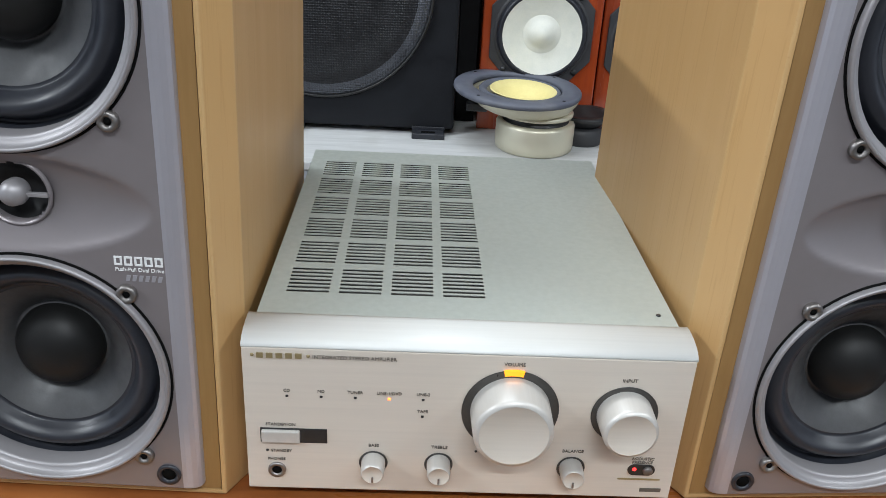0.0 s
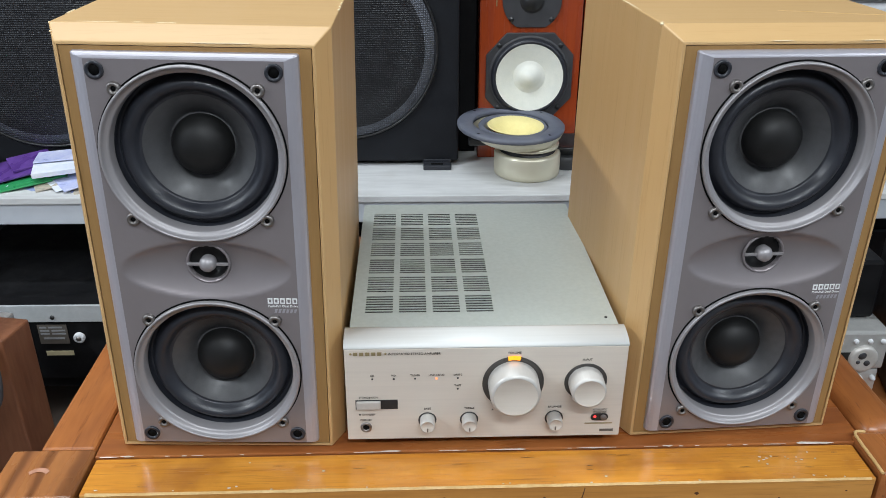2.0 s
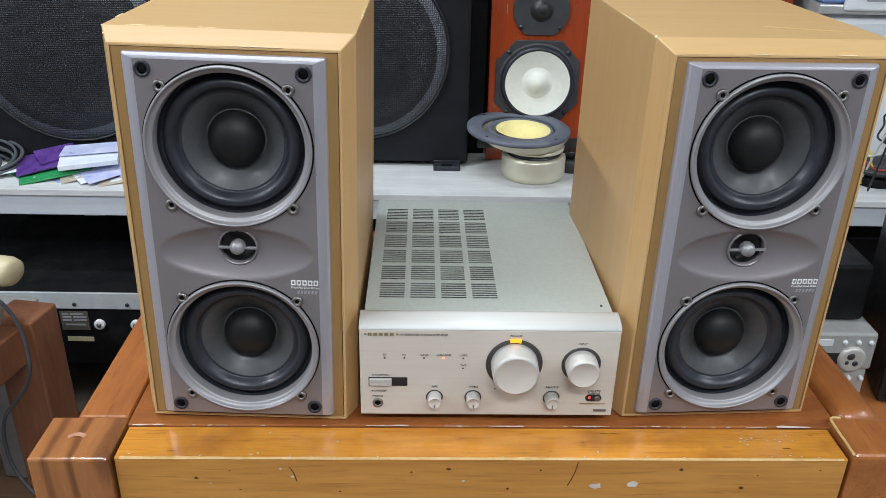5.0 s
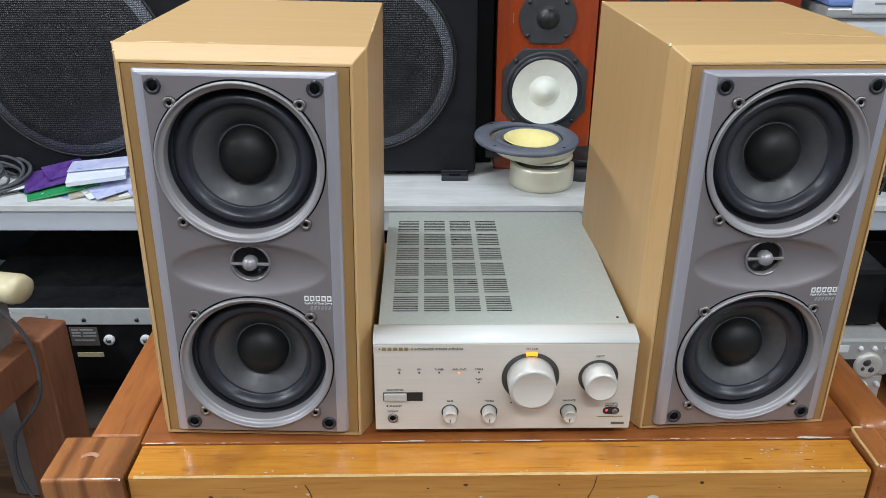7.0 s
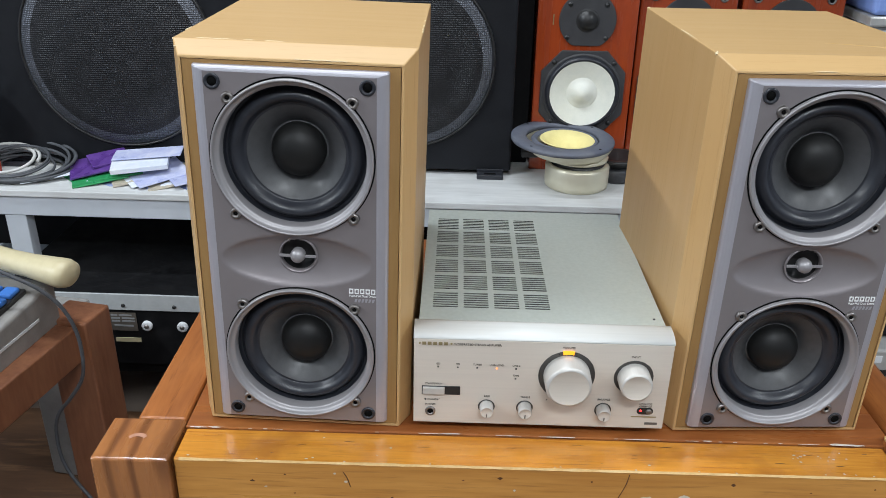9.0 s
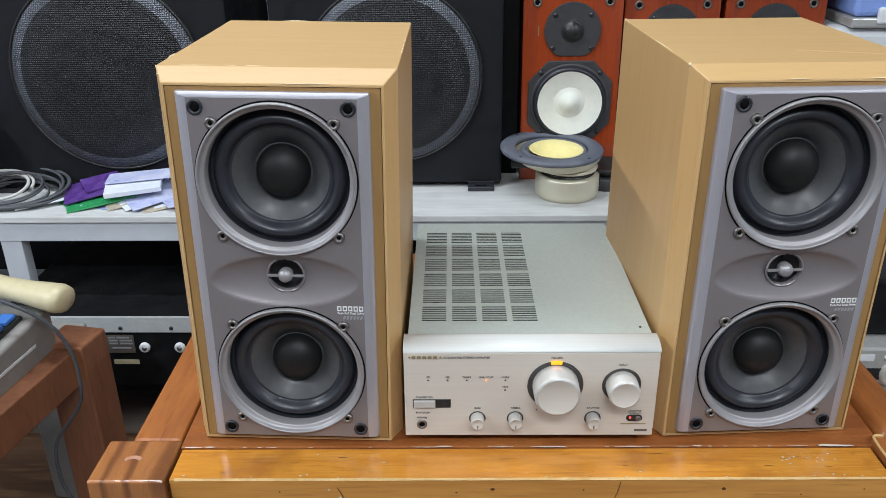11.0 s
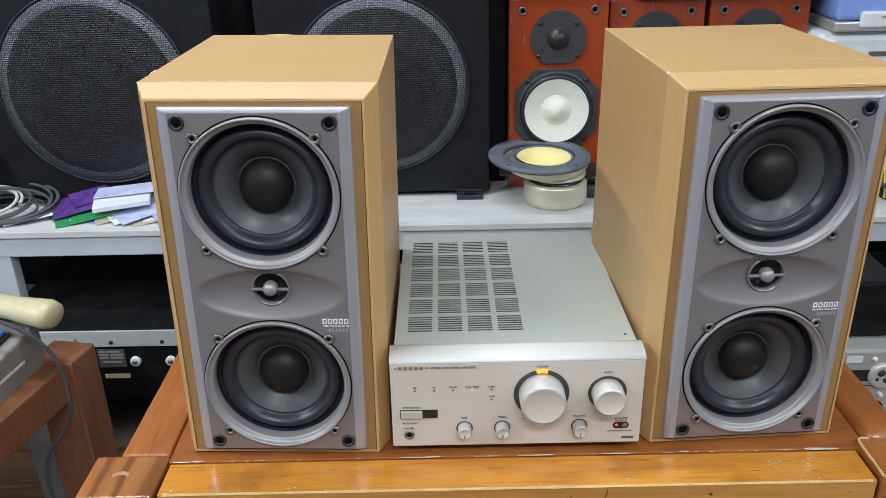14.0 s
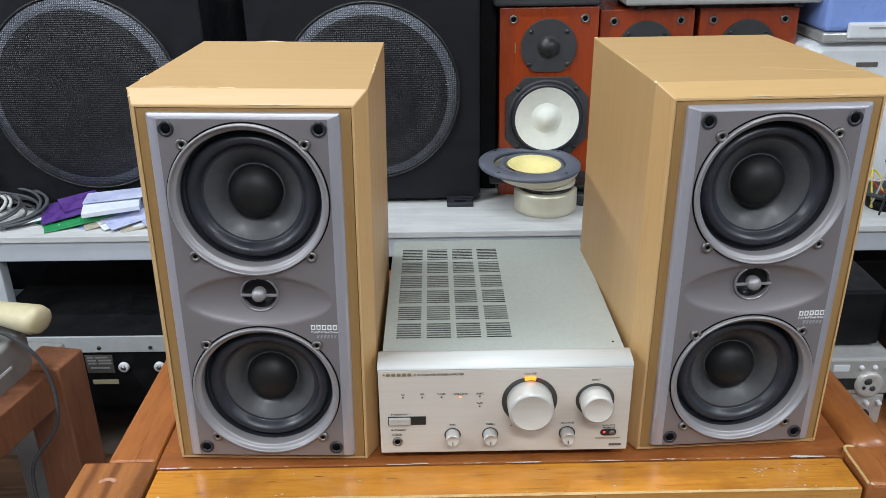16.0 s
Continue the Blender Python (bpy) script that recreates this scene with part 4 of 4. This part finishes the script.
    p = thing("printer", m, "white desktop printer under a blue-lidded case", "printer")
    part("body", box(-0.02, 0.42, 0, 0.33, 0, 0.375, 0.02, 3), M["white_plastic"], p, "dusty white body")
    part("side_fin", box(-0.028, 0.03, -0.006, 0.2, 0.03, 0.36, 0.014, 3), M["white_plastic"], p)
    part("name_bar", box(0.105, 0.155, -0.002, 0.001, 0.318, 0.329, 0.001), M["ink"], p, "small dark name bar")
    return p


printer(pose(0.785, 1.18, SH))
c = thing("player_case", pose(0.80, 1.165, SH + 0.377), "blue-lidded player case with a pale front tab", "player")
part("tray", box(-0.005, 0.40, 0.0, 0.30, 0, 0.022, 0.004), M["silver_unit"], c, "silver tray")
part("lid", box(0.0, 0.40, 0.006, 0.30, 0.0225, 0.12, 0.012, 3), M["blue_plastic"], c, "translucent blue lid")
part("tab", box(0.05, 0.185, -0.006, 0.008, 0.008, 0.045, 0.006, 3), M["white_plastic"], c, "pale rounded tab")
part("name_bar", box(0.095, 0.145, -0.0075, -0.005, 0.031, 0.035), M["grey_label"], c)


# ---- bare driver on its magnet ----
def bare_driver(m, label, tilt):
    d = thing("bare_woofer", m, label, "driver")
    part("magnet", turned([(0, 0), (0.070, 0), (0.0745, 0.003), (0.0755, 0.012), (0.0755, 0.050), (0.073, 0.055), (0.066, 0.056), (0, 0.056)], 56, pose(0.010, 0, 0)), M["zinc"], d, "shiny zinc magnet cover")
    part("gap", turned([(0.064, 0.056), (0.060, 0.060), (0.060, 0.066), (0.066, 0.068)], 48, pose(0.010, 0, 0)), M["black"], d)
    part("back_plate", turned([(0.060, 0.066), (0.070, 0.067), (0.071, 0.073), (0.062, 0.076), (0, 0.076)], 48, pose(0.010, 0, 0)), M["zinc"], d)
    k = pose(*tilt)
    part("flange", turned([(0.085, 0.0), (0.119, 0.0), (0.121, 0.003), (0.121, 0.008), (0.118, 0.0105), (0.087, 0.0105), (0.085, 0.008)], 72, k, True), M["gasket"], d, "blue-grey gasket ring")
    for i in range(4):
        a = radians(45 + 90 * i)
        part("bolt_hole", turned([(0.0034, 0.0107), (0, 0.0109)], 12, k @ pose(0.110 * math.cos(a), 0.110 * math.sin(a), 0)), M["hole"], d)
    for i in range(4):
        a = radians(20 + 90 * i)
        p0, p1 = Vector((0.055 * math.cos(a), 0.055 * math.sin(a), 0.072)), k @ Vector((0.1 * math.cos(a), 0.1 * math.sin(a), 0.001))
        w = Vector((-math.sin(a), math.cos(a), 0)) * 0.016
        up = Vector((0, 0, 0.003))
        q = [p0 - w, p0 + w, p1 + 1.3 * w, p1 - 1.3 * w]
        part("basket_arm", quick([*q, *[v + up for v in q]], [(0, 1, 2, 3), (7, 6, 5, 4), (0, 4, 5, 1), (1, 5, 6, 2), (2, 6, 7, 3), (3, 7, 4, 0)]), M["zinc"], d, "plated basket arm")
    part("surround", turned([(0.079, 0.001), (0.075, 0.006), (0.069, 0.005), (0.064, 0.0)], 56, k @ pose(0.006, 0, 0)), M["gasket"], d, "dusty foam surround")
    part("cone", turned([(0.0645, 0.0), (0.062, 0.002), (0.050, -0.010), (0.030, -0.028), (0, -0.034)], 56, k @ pose(0.012, 0, 0.004)), M["cream"], d, "cream paper cone")
    part("basket", turned([(0.104, -0.001), (0.099, -0.012), (0.090, -0.024), (0.078, -0.030), (0.074, -0.030), (0.086, -0.022), (0.094, -0.011), (0.098, -0.001)], 56, k @ pose(0.016, 0, 0)), M["zinc"], d, "plated basket under the flange")
    part("terminal", box(-0.125, -0.085, -0.02, 0.005, 0.07, 0.085, 0.003), M["black"], d, "black terminal block")
    return d


bare_driver(pose(0.160, 1.122, SH), "bare woofer standing on its shiny magnet", (-0.030, 0, 0.108, 2, 1.5, 0))
d2 = thing("bare_tweeter", pose(0.27, 1.17, SH), "dark bare driver lying behind the woofer", "driver")
part("magnet", turned([(0, 0), (0.04, 0), (0.043, 0.004), (0.043, 0.03), (0.038, 0.034), (0, 0.034)], 32), M["frame_grey"], d2)
part("frame", turned([(0.03, 0.034), (0.055, 0.052), (0.058, 0.055), (0.058, 0.060), (0.045, 0.060), (0.03, 0.045), (0, 0.042)], 32), M["black"], d2)


# ---- discs, cases and cable on the shelf ----
def card(x, y, z, w, d, h, rz, material, label, ry=0.0, name="disc_case", rx=0.0):
    t = part(name, box(-w / 2, w / 2, -d / 2, d / 2, 0, h, 0.0012), material, None, label, pose(x, y, z, rx, ry, rz))
    return tagged(t, label, "case", "loose cases on the shelf")


rng = random.Random(8)
SLEEVES = (("green", "green card sleeve lying flat"), ("paper_blue", "blue printed sleeve lying askew"), ("paper_tan", "tan printed sleeve lying askew"), ("paper", "white printed sleeve lying askew"), ("lilac", "lilac printed sleeve lying askew"))
for i in range(16):
    x = -1.00 + 0.36 * i / 15
    key, label = SLEEVES[0] if i in (0, 1, 3) else SLEEVES[1 + i % 4]
    card(x + rng.uniform(-0.01, 0.01), 1.082 + rng.uniform(-0.012, 0.02), SH + 0.004 + 0.004 * (i % 4), 0.125, 0.115, rng.uniform(0.002, 0.005), rng.uniform(12, 40), M[key], label, ry=rng.uniform(-7, -3), rx=rng.uniform(1, 4))
card(-0.865, 1.082, SH + 0.034, 0.13, 0.085, 0.012, 15, M["paper"], "white plastic case on top of the sleeves", ry=-3, rx=6)
card(-0.855, 1.110, SH + 0.052, 0.16, 0.06, 0.003, 9, M["lilac"], "thin lilac sleeve on the white case", ry=-3, rx=4)
card(-0.985, 1.095, SH + 0.022, 0.11, 0.10, 0.005, 22, M["purple"], "crumpled purple pouch on the sleeves", ry=-9, rx=6)
card(-0.955, 1.115, SH + 0.034, 0.09, 0.07, 0.006, 34, M["purple"], "purple sleeve on the pouch", ry=-4, rx=8)
card(-1.06, 1.045, SH + 0.010, 0.15, 0.016, 0.003, 24, M["paper"], "white paper strip among the cables", ry=-5, name="paper_strip")


def cable_coil(m, r, turns, thick, material, label, seed):
    rng = random.Random(seed)
    pts = []
    for i in range(turns * 24 + 1):
        a = 2 * math.pi * i / 24
        rr = r * (1 + 0.10 * math.sin(a * 0.37 + seed) + 0.05 * math.sin(a * 1.7))
        pts.append((rr * math.cos(a), 0.75 * rr * math.sin(a), thick + 0.05 * abs(math.sin(a * 0.21 + seed)) * (0.6 + 0.4 * math.sin(a))))
    return tagged(part("cable_coil", tube(pts, thick), material, None, "", m), label, "cable")


cable_coil(pose(-1.15, 1.09, SH), 0.105, 6, 0.0036, M["cable"], "loose coil of grey cable", 1)
cable_coil(pose(-1.17, 1.08, SH + 0.005), 0.085, 4, 0.003, M["cable"], "loose coil of thin dark cable", 4)
cable_coil(pose(-1.20, 1.10, SH + 0.004), 0.070, 2, 0.004, M["cable_white"], "loose coil of white cable", 7)


# ---- under the shelf ----
def deck(m, w, d, h, label, lid):
    u = thing("audio_deck", m, label, "audio deck")
    part("body", box(-w / 2, w / 2, 0.004, d, 0.0, h - 0.012), M["dark_unit"], u, "black steel back")
    # lid takes the shelf's shade as a dark colour; only its flange is pale
    part("lid", box(-w / 2 - 0.003, w / 2 + 0.003, 0, d, h - 0.0118, h, 0.0015), M["dark_unit"], u, "dusty lid, coloured dark for the shade under the shelf")
    part("lid_flange", box(-w / 2 - 0.003, w / 2 + 0.003, -0.002, 0.0035, h - 0.040, h + 0.001, 0.0008), lid, u, "folded steel edge")
    for x in (-0.21, -0.02, 0.1):
        part("bolt", lathe([(0, -0.005), (0.004, -0.005), (0.005, -0.002)], 12, pose(x, 0, h - 0.028)), M["black"], u)
    return u


dk = deck(pose(-0.86, 0.905, -0.53), 0.62, 0.44, 0.19, "dusty black audio deck turned back to front", M["lid"])
part("rating_plate", box(-0.06, 0.004, 0.002, 0.0045, 0.092, 0.140), M["ink"], dk, "black rating plate")
for i, (x0, x1, z) in enumerate(((-0.055, -0.04, 0.132), (-0.036, -0.006, 0.132), (-0.055, -0.035, 0.124), (-0.03, 0.0, 0.124), (-0.055, -0.035, 0.116), (-0.03, 0.0, 0.116), (-0.05, -0.005, 0.104))):
    part("print_bar", box(x0, x1, 0.0012, 0.003, z, z + 0.004), M["grey_label"], dk)
part("pale_sticker", box(-0.052, 0.008, 0.001, 0.003, 0.062, 0.073), M["ivory"], dk, "pale paper sticker")
for x in (0.029, 0.113):
    k = part("socket_knob", lathe([(0.0125, 0.002), (0.0125, -0.004), (0.010, -0.006), (0.006, -0.006)], 28, pose(x, 0, 0.109)), M["white_plastic"], dk, "white round socket")
    part("core", lathe([(0.006, -0.0055), (0.004, -0.009), (0, -0.009)], 16, pose(x, 0, 0.109)), M["steel"], k)
d3 = unit("audio_deck", pose(-0.86, 0.93, -0.572), 0.60, 0.42, 0.040, M["dark_unit"], "black audio deck under another deck", "audio deck", 0.002)
unit("audio_deck", pose(-0.45, 1.06, -0.572), 0.0001 + 0.16, 0.42, 0.16, M["dark_unit"], "black deck in the shade of the shelf", "audio deck", 0.004)
unit("audio_deck", pose(0.85, 1.06, -0.572), 0.44, 0.42, 0.33, M["dark_unit"], "large black cabinet under the shelf", "audio deck", 0.004)


# ---- second bench with the desk machine ----
def stool(m):
    s = thing("side_bench", m, "dark red-brown wooden side bench", "bench")
    T = -0.215 - FLOOR_Z
    part("post", box(-0.085, 0.0, -0.075, 0.0, 0, T + 0.02, 0.004), M["dark_wood"], s)
    part("post", box(-0.085, 0.0, -0.80, -0.725, 0, T + 0.02, 0.004), M["dark_wood"], s)
    part("post", box(-0.80, -0.715, -0.075, 0.0, 0, T + 0.02, 0.004), M["dark_wood"], s)
    part("side_beam", box(-0.075, -0.018, -0.724, -0.076, T - 0.06, T + 0.012, 0.003), M["dark_wood"], s)
    part("top_board", box(-0.80, -0.076, -0.80, -0.076, T - 0.02, T, 0.002), M["dark_wood"], s)
    return s


STOOL = pose(-0.748, 0.572, FLOOR_Z + 0.018, 0, 0, -10)
stool(STOOL)


def desk_machine(m):
    d = thing("desk_machine", m, "dusty grey desk machine with blue and white keys", "desk machine")
    v = [(-0.30, -0.42, 0), (0, -0.42, 0), (0, 0, 0), (-0.30, 0, 0), (-0.30, -0.42, 0.055), (0, -0.42, 0.055), (0, 0, 0.085), (-0.30, 0, 0.085)]
    bm = quick(v, [(0, 3, 2, 1), (4, 5, 6, 7), (0, 1, 5, 4), (1, 2, 6, 5), (2, 3, 7, 6), (3, 0, 4, 7)])
    bmesh.ops.bevel(bm, geom=bm.edges[:], offset=0.006, segments=3, affect="EDGES", profile=0.5)
    part("body", bm, M["grey_box"], d, "grey plastic body")
    part("stripe", box(-0.001, 0.0012, -0.36, -0.06, 0.036, 0.041), M["white_plastic"], d, "pale side stripe")
    kb = pose(0, -0.42, 0.0555, 4.1)
    pad = part("keypad", box(-0.27, -0.022, 0.08, 0.375, -0.001, 0.008, 0.002), M["black"], d, "black key field", kb)
    first = {}
    for r in range(8):
        for c in range(8):
            kind = "orange_key" if r == 0 and c in (3, 4) else "white_key" if (r + c) % 3 == 0 else "blue_key"
            mm = kb @ pose(-0.255 + c * 0.031, 0.100 + r * 0.036, 0.008)
            if kind not in first:
                first[kind] = part("key", box(-0.0125, 0.0125, -0.014, 0.014, 0, 0.009, 0.003), M[kind], d, "", mm)
            else:
                share("key", first[kind], mm)
    return d


desk_machine(pose(-0.816, 0.524, -0.190, 0, 0, -7))
handset = lathe([(0, -0.01), (0.016, -0.009), (0.022, -0.004), (0.025, 0.008), (0.023, 0.035), (0.020, 0.075), (0.019, 0.12), (0.022, 0.2), (0.024, 0.27), (0.015, 0.285), (0, 0.286)], 32, pose(0, 0, 0, 0, 0, 90))
for v in handset.verts:
    v.co.y *= 1.2
tagged(part("handset", handset, M["ivory"], None, "", pose(-0.765, 0.480, -0.068, 0, -2, 163) @ pose(0, 0, 0, 0, 0, 180)), "ivory plastic handset lying on the machine", "handset")
tagged(part("machine_cable", tube([(-1.02, 0.46, 0.06), (-0.93, 0.435, 0.005), (-0.86, 0.43, -0.035), (-0.80, 0.44, -0.075), (-0.768, 0.45, -0.12), (-0.752, 0.452, -0.18), (-0.755, 0.448, -0.25), (-0.785, 0.45, -0.30), (-0.820, 0.455, -0.345), (-0.835, 0.46, -0.40), (-0.83, 0.46, -0.47), (-0.78, 0.44, -0.53), (-0.70, 0.41, -0.60), (-0.66, 0.38, -0.697)], 0.0034), M["cable"]), "dark grey cable hanging off the bench", "cable")
# low box added so that the gap behind the bench stays black
unit("black_unit", pose(-0.63, 0.74, FLOOR_Z + 0.018), 0.19, 0.11, 0.10, M["dark_unit"], "low black box added to darken the gap behind the bench", "audio unit", 0.006)
c = thing("grey_case", pose(-0.955, 0.70, FLOOR_Z + 0.018, 0, 0, -8), "grey steel case standing under the side bench", "case")
part("case_body", box(-0.06, 0.03, 0, 0.12, 0.0, 0.40, 0.006), M["grey_box"], c)
tagged(part("paper_sheet", box(-0.14, 0.14, -0.10, 0.10, 0, 0.004, 0.001), M["paper"], None, "", pose(-0.70, 0.02, FLOOR_Z + 0.018, 0, 0, 12)), "white sheet lying on the floor", "paper")
c = thing("spray_can", pose(-1.262, 1.085, SH), "blue-grey can with a red base on the shelf", "can")
part("can_body", turned([(0, 0.035), (0.046, 0.035), (0.047, 0.17), (0.040, 0.195), (0.022, 0.205), (0.022, 0.225), (0, 0.226)], 32), M["gasket"], c)
part("red_band", turned([(0, 0), (0.047, 0), (0.0475, 0.004), (0.0475, 0.034), (0, 0.0345)], 32), M["red"], c, "red base band")


# ---- right: small stereo and mesh-fronted box ----
def mini_stereo(m):
    s = thing("mini_stereo", m, "dusty silver mini stereo of two stacked units", "stereo")
    part("tuner", box(-0.20, 0.0, 0, 0.27, 0.075, 0.155, 0.005), M["silver_unit"], s, "silver upper unit")
    part("deck", box(-0.20, -0.004, 0.004, 0.26, 0.004, 0.073, 0.004), M["silver_unit"], s, "silver lower unit")
    part("display", box(-0.19, -0.066, -0.001, 0.003, 0.087, 0.112), M["black"], s, "dark display")
    part("dial", lathe([(0.027, 0.001), (0.0265, -0.006), (0.022, -0.009), (0.012, -0.006), (0, -0.006)], 36, pose(-0.043, 0, 0.100)), M["knob"], s, "large chrome dial")
    for x, z in ((-0.062, 0.136), (-0.036, 0.136), (-0.012, 0.136), (-0.062, 0.055), (-0.038, 0.055), (-0.014, 0.055), (-0.085, 0.055)):
        part("button", lathe([(0, -0.005), (0.0035, -0.005), (0.0045, -0.003), (0.005, 0.005)], 18, pose(x, 0, z)), M["white_plastic"], s)
    part("socket", lathe([(0, -0.001), (0.011, -0.001), (0.013, -0.003), (0.014, 0.005)], 20, pose(-0.040, 0.004, 0.026)), M["black"], s)
    for x, z, r in ((-0.047, 0.108, 0.008), (-0.053, 0.094, 0.004), (-0.036, 0.092, 0.006)):
        part("dial_mark", lathe([(r, -0.0055), (r * 0.9, -0.0075), (0, -0.0078)], 16, pose(x, 0, z)), M["frame_grey"], s, "dark dial mark")
    part("sticker", box(-0.115, -0.085, -0.0012, 0.001, 0.128, 0.142), M["white_plastic"], s, "white sticker")
    return s


STAND = thing("low_stand", pose(0.9, 0.62, FLOOR_Z), "low brown wooden stand", "stand")
part("top", box(-0.36, 0.6, -0.1, 0.33, -0.392 - FLOOR_Z - 0.02, -0.392 - FLOOR_Z, 0.002), M["redwood"], STAND)
for x in (-0.35, 0.55):
    part("side", box(x, x + 0.02, -0.09, 0.32, 0, -0.392 - FLOOR_Z - 0.0205, 0.002), M["dark_wood"], STAND)
mini_stereo(pose(0.786, 0.60, -0.392))
# made-up black box filling the dark empty space over the stereo
unit("black_unit", pose(0.676, 0.645, -0.392 + 0.1555), 0.19, 0.21, 0.12, M["dark_unit"], "black box added for the dark empty space over the mini stereo", "audio unit", 0.004)
g = thing("mesh_speaker", pose(0.815, 0.60, -0.392, 0, 0, -14), "tall black speaker with a grey mesh front", "loudspeaker")
part("box", box(0.0, 0.30, 0.0, 0.25, 0, 0.33, 0.008), M["black"], g)
part("mesh", box(0.012, 0.29, -0.004, 0.001, 0.012, 0.17, 0.002), M["sub_mesh"], g, "grey mesh front")

# loose drivers and wires at the shelf's right end
for x, y, z, r in ((0.98, 1.10, 0.0, 0.07), (1.08, 1.16, 0.0, 0.06)):
    q = thing("loose_driver", pose(x, y, SH + z), "small loose driver with wires, lying on the shelf", "driver", "loose drivers")
    part("magnet", turned([(0, 0), (r * 0.6, 0), (r * 0.62, 0.02), (r * 0.5, 0.024), (0, 0.024)], 32), M["dark_unit"], q)
    part("frame", turned([(r * 0.5, 0.024), (r * 0.95, 0.04), (r, 0.042), (r, 0.046), (r * 0.85, 0.046), (r * 0.5, 0.034), (r * 0.2, 0.038), (0, 0.040)], 36), M["frame_grey"], q)
for i, (mt, lab) in enumerate((("yellow", "yellow"), ("red", "red"), ("cable_white", "white"), ("cable_white", "white"), ("black", "black"))):
    rng = random.Random(20 + i)
    pts = [(0.93 + 0.16 * k / 14 + rng.uniform(-0.012, 0.012), 1.08 + 0.06 * math.sin(k * 0.7 + i), SH + 0.05 + 0.035 * i * 0.6 + 0.03 * math.sin(k * 0.9 + 2 * i)) for k in range(15)]
    pts[0] = (pts[0][0], pts[0][1], SH + 0.004)
    tagged(part("loose_wire", tube(pts, 0.0025, 6), M[mt]), "thin %s wire tangled over the loose drivers" % lab, "wire", "loose wires")
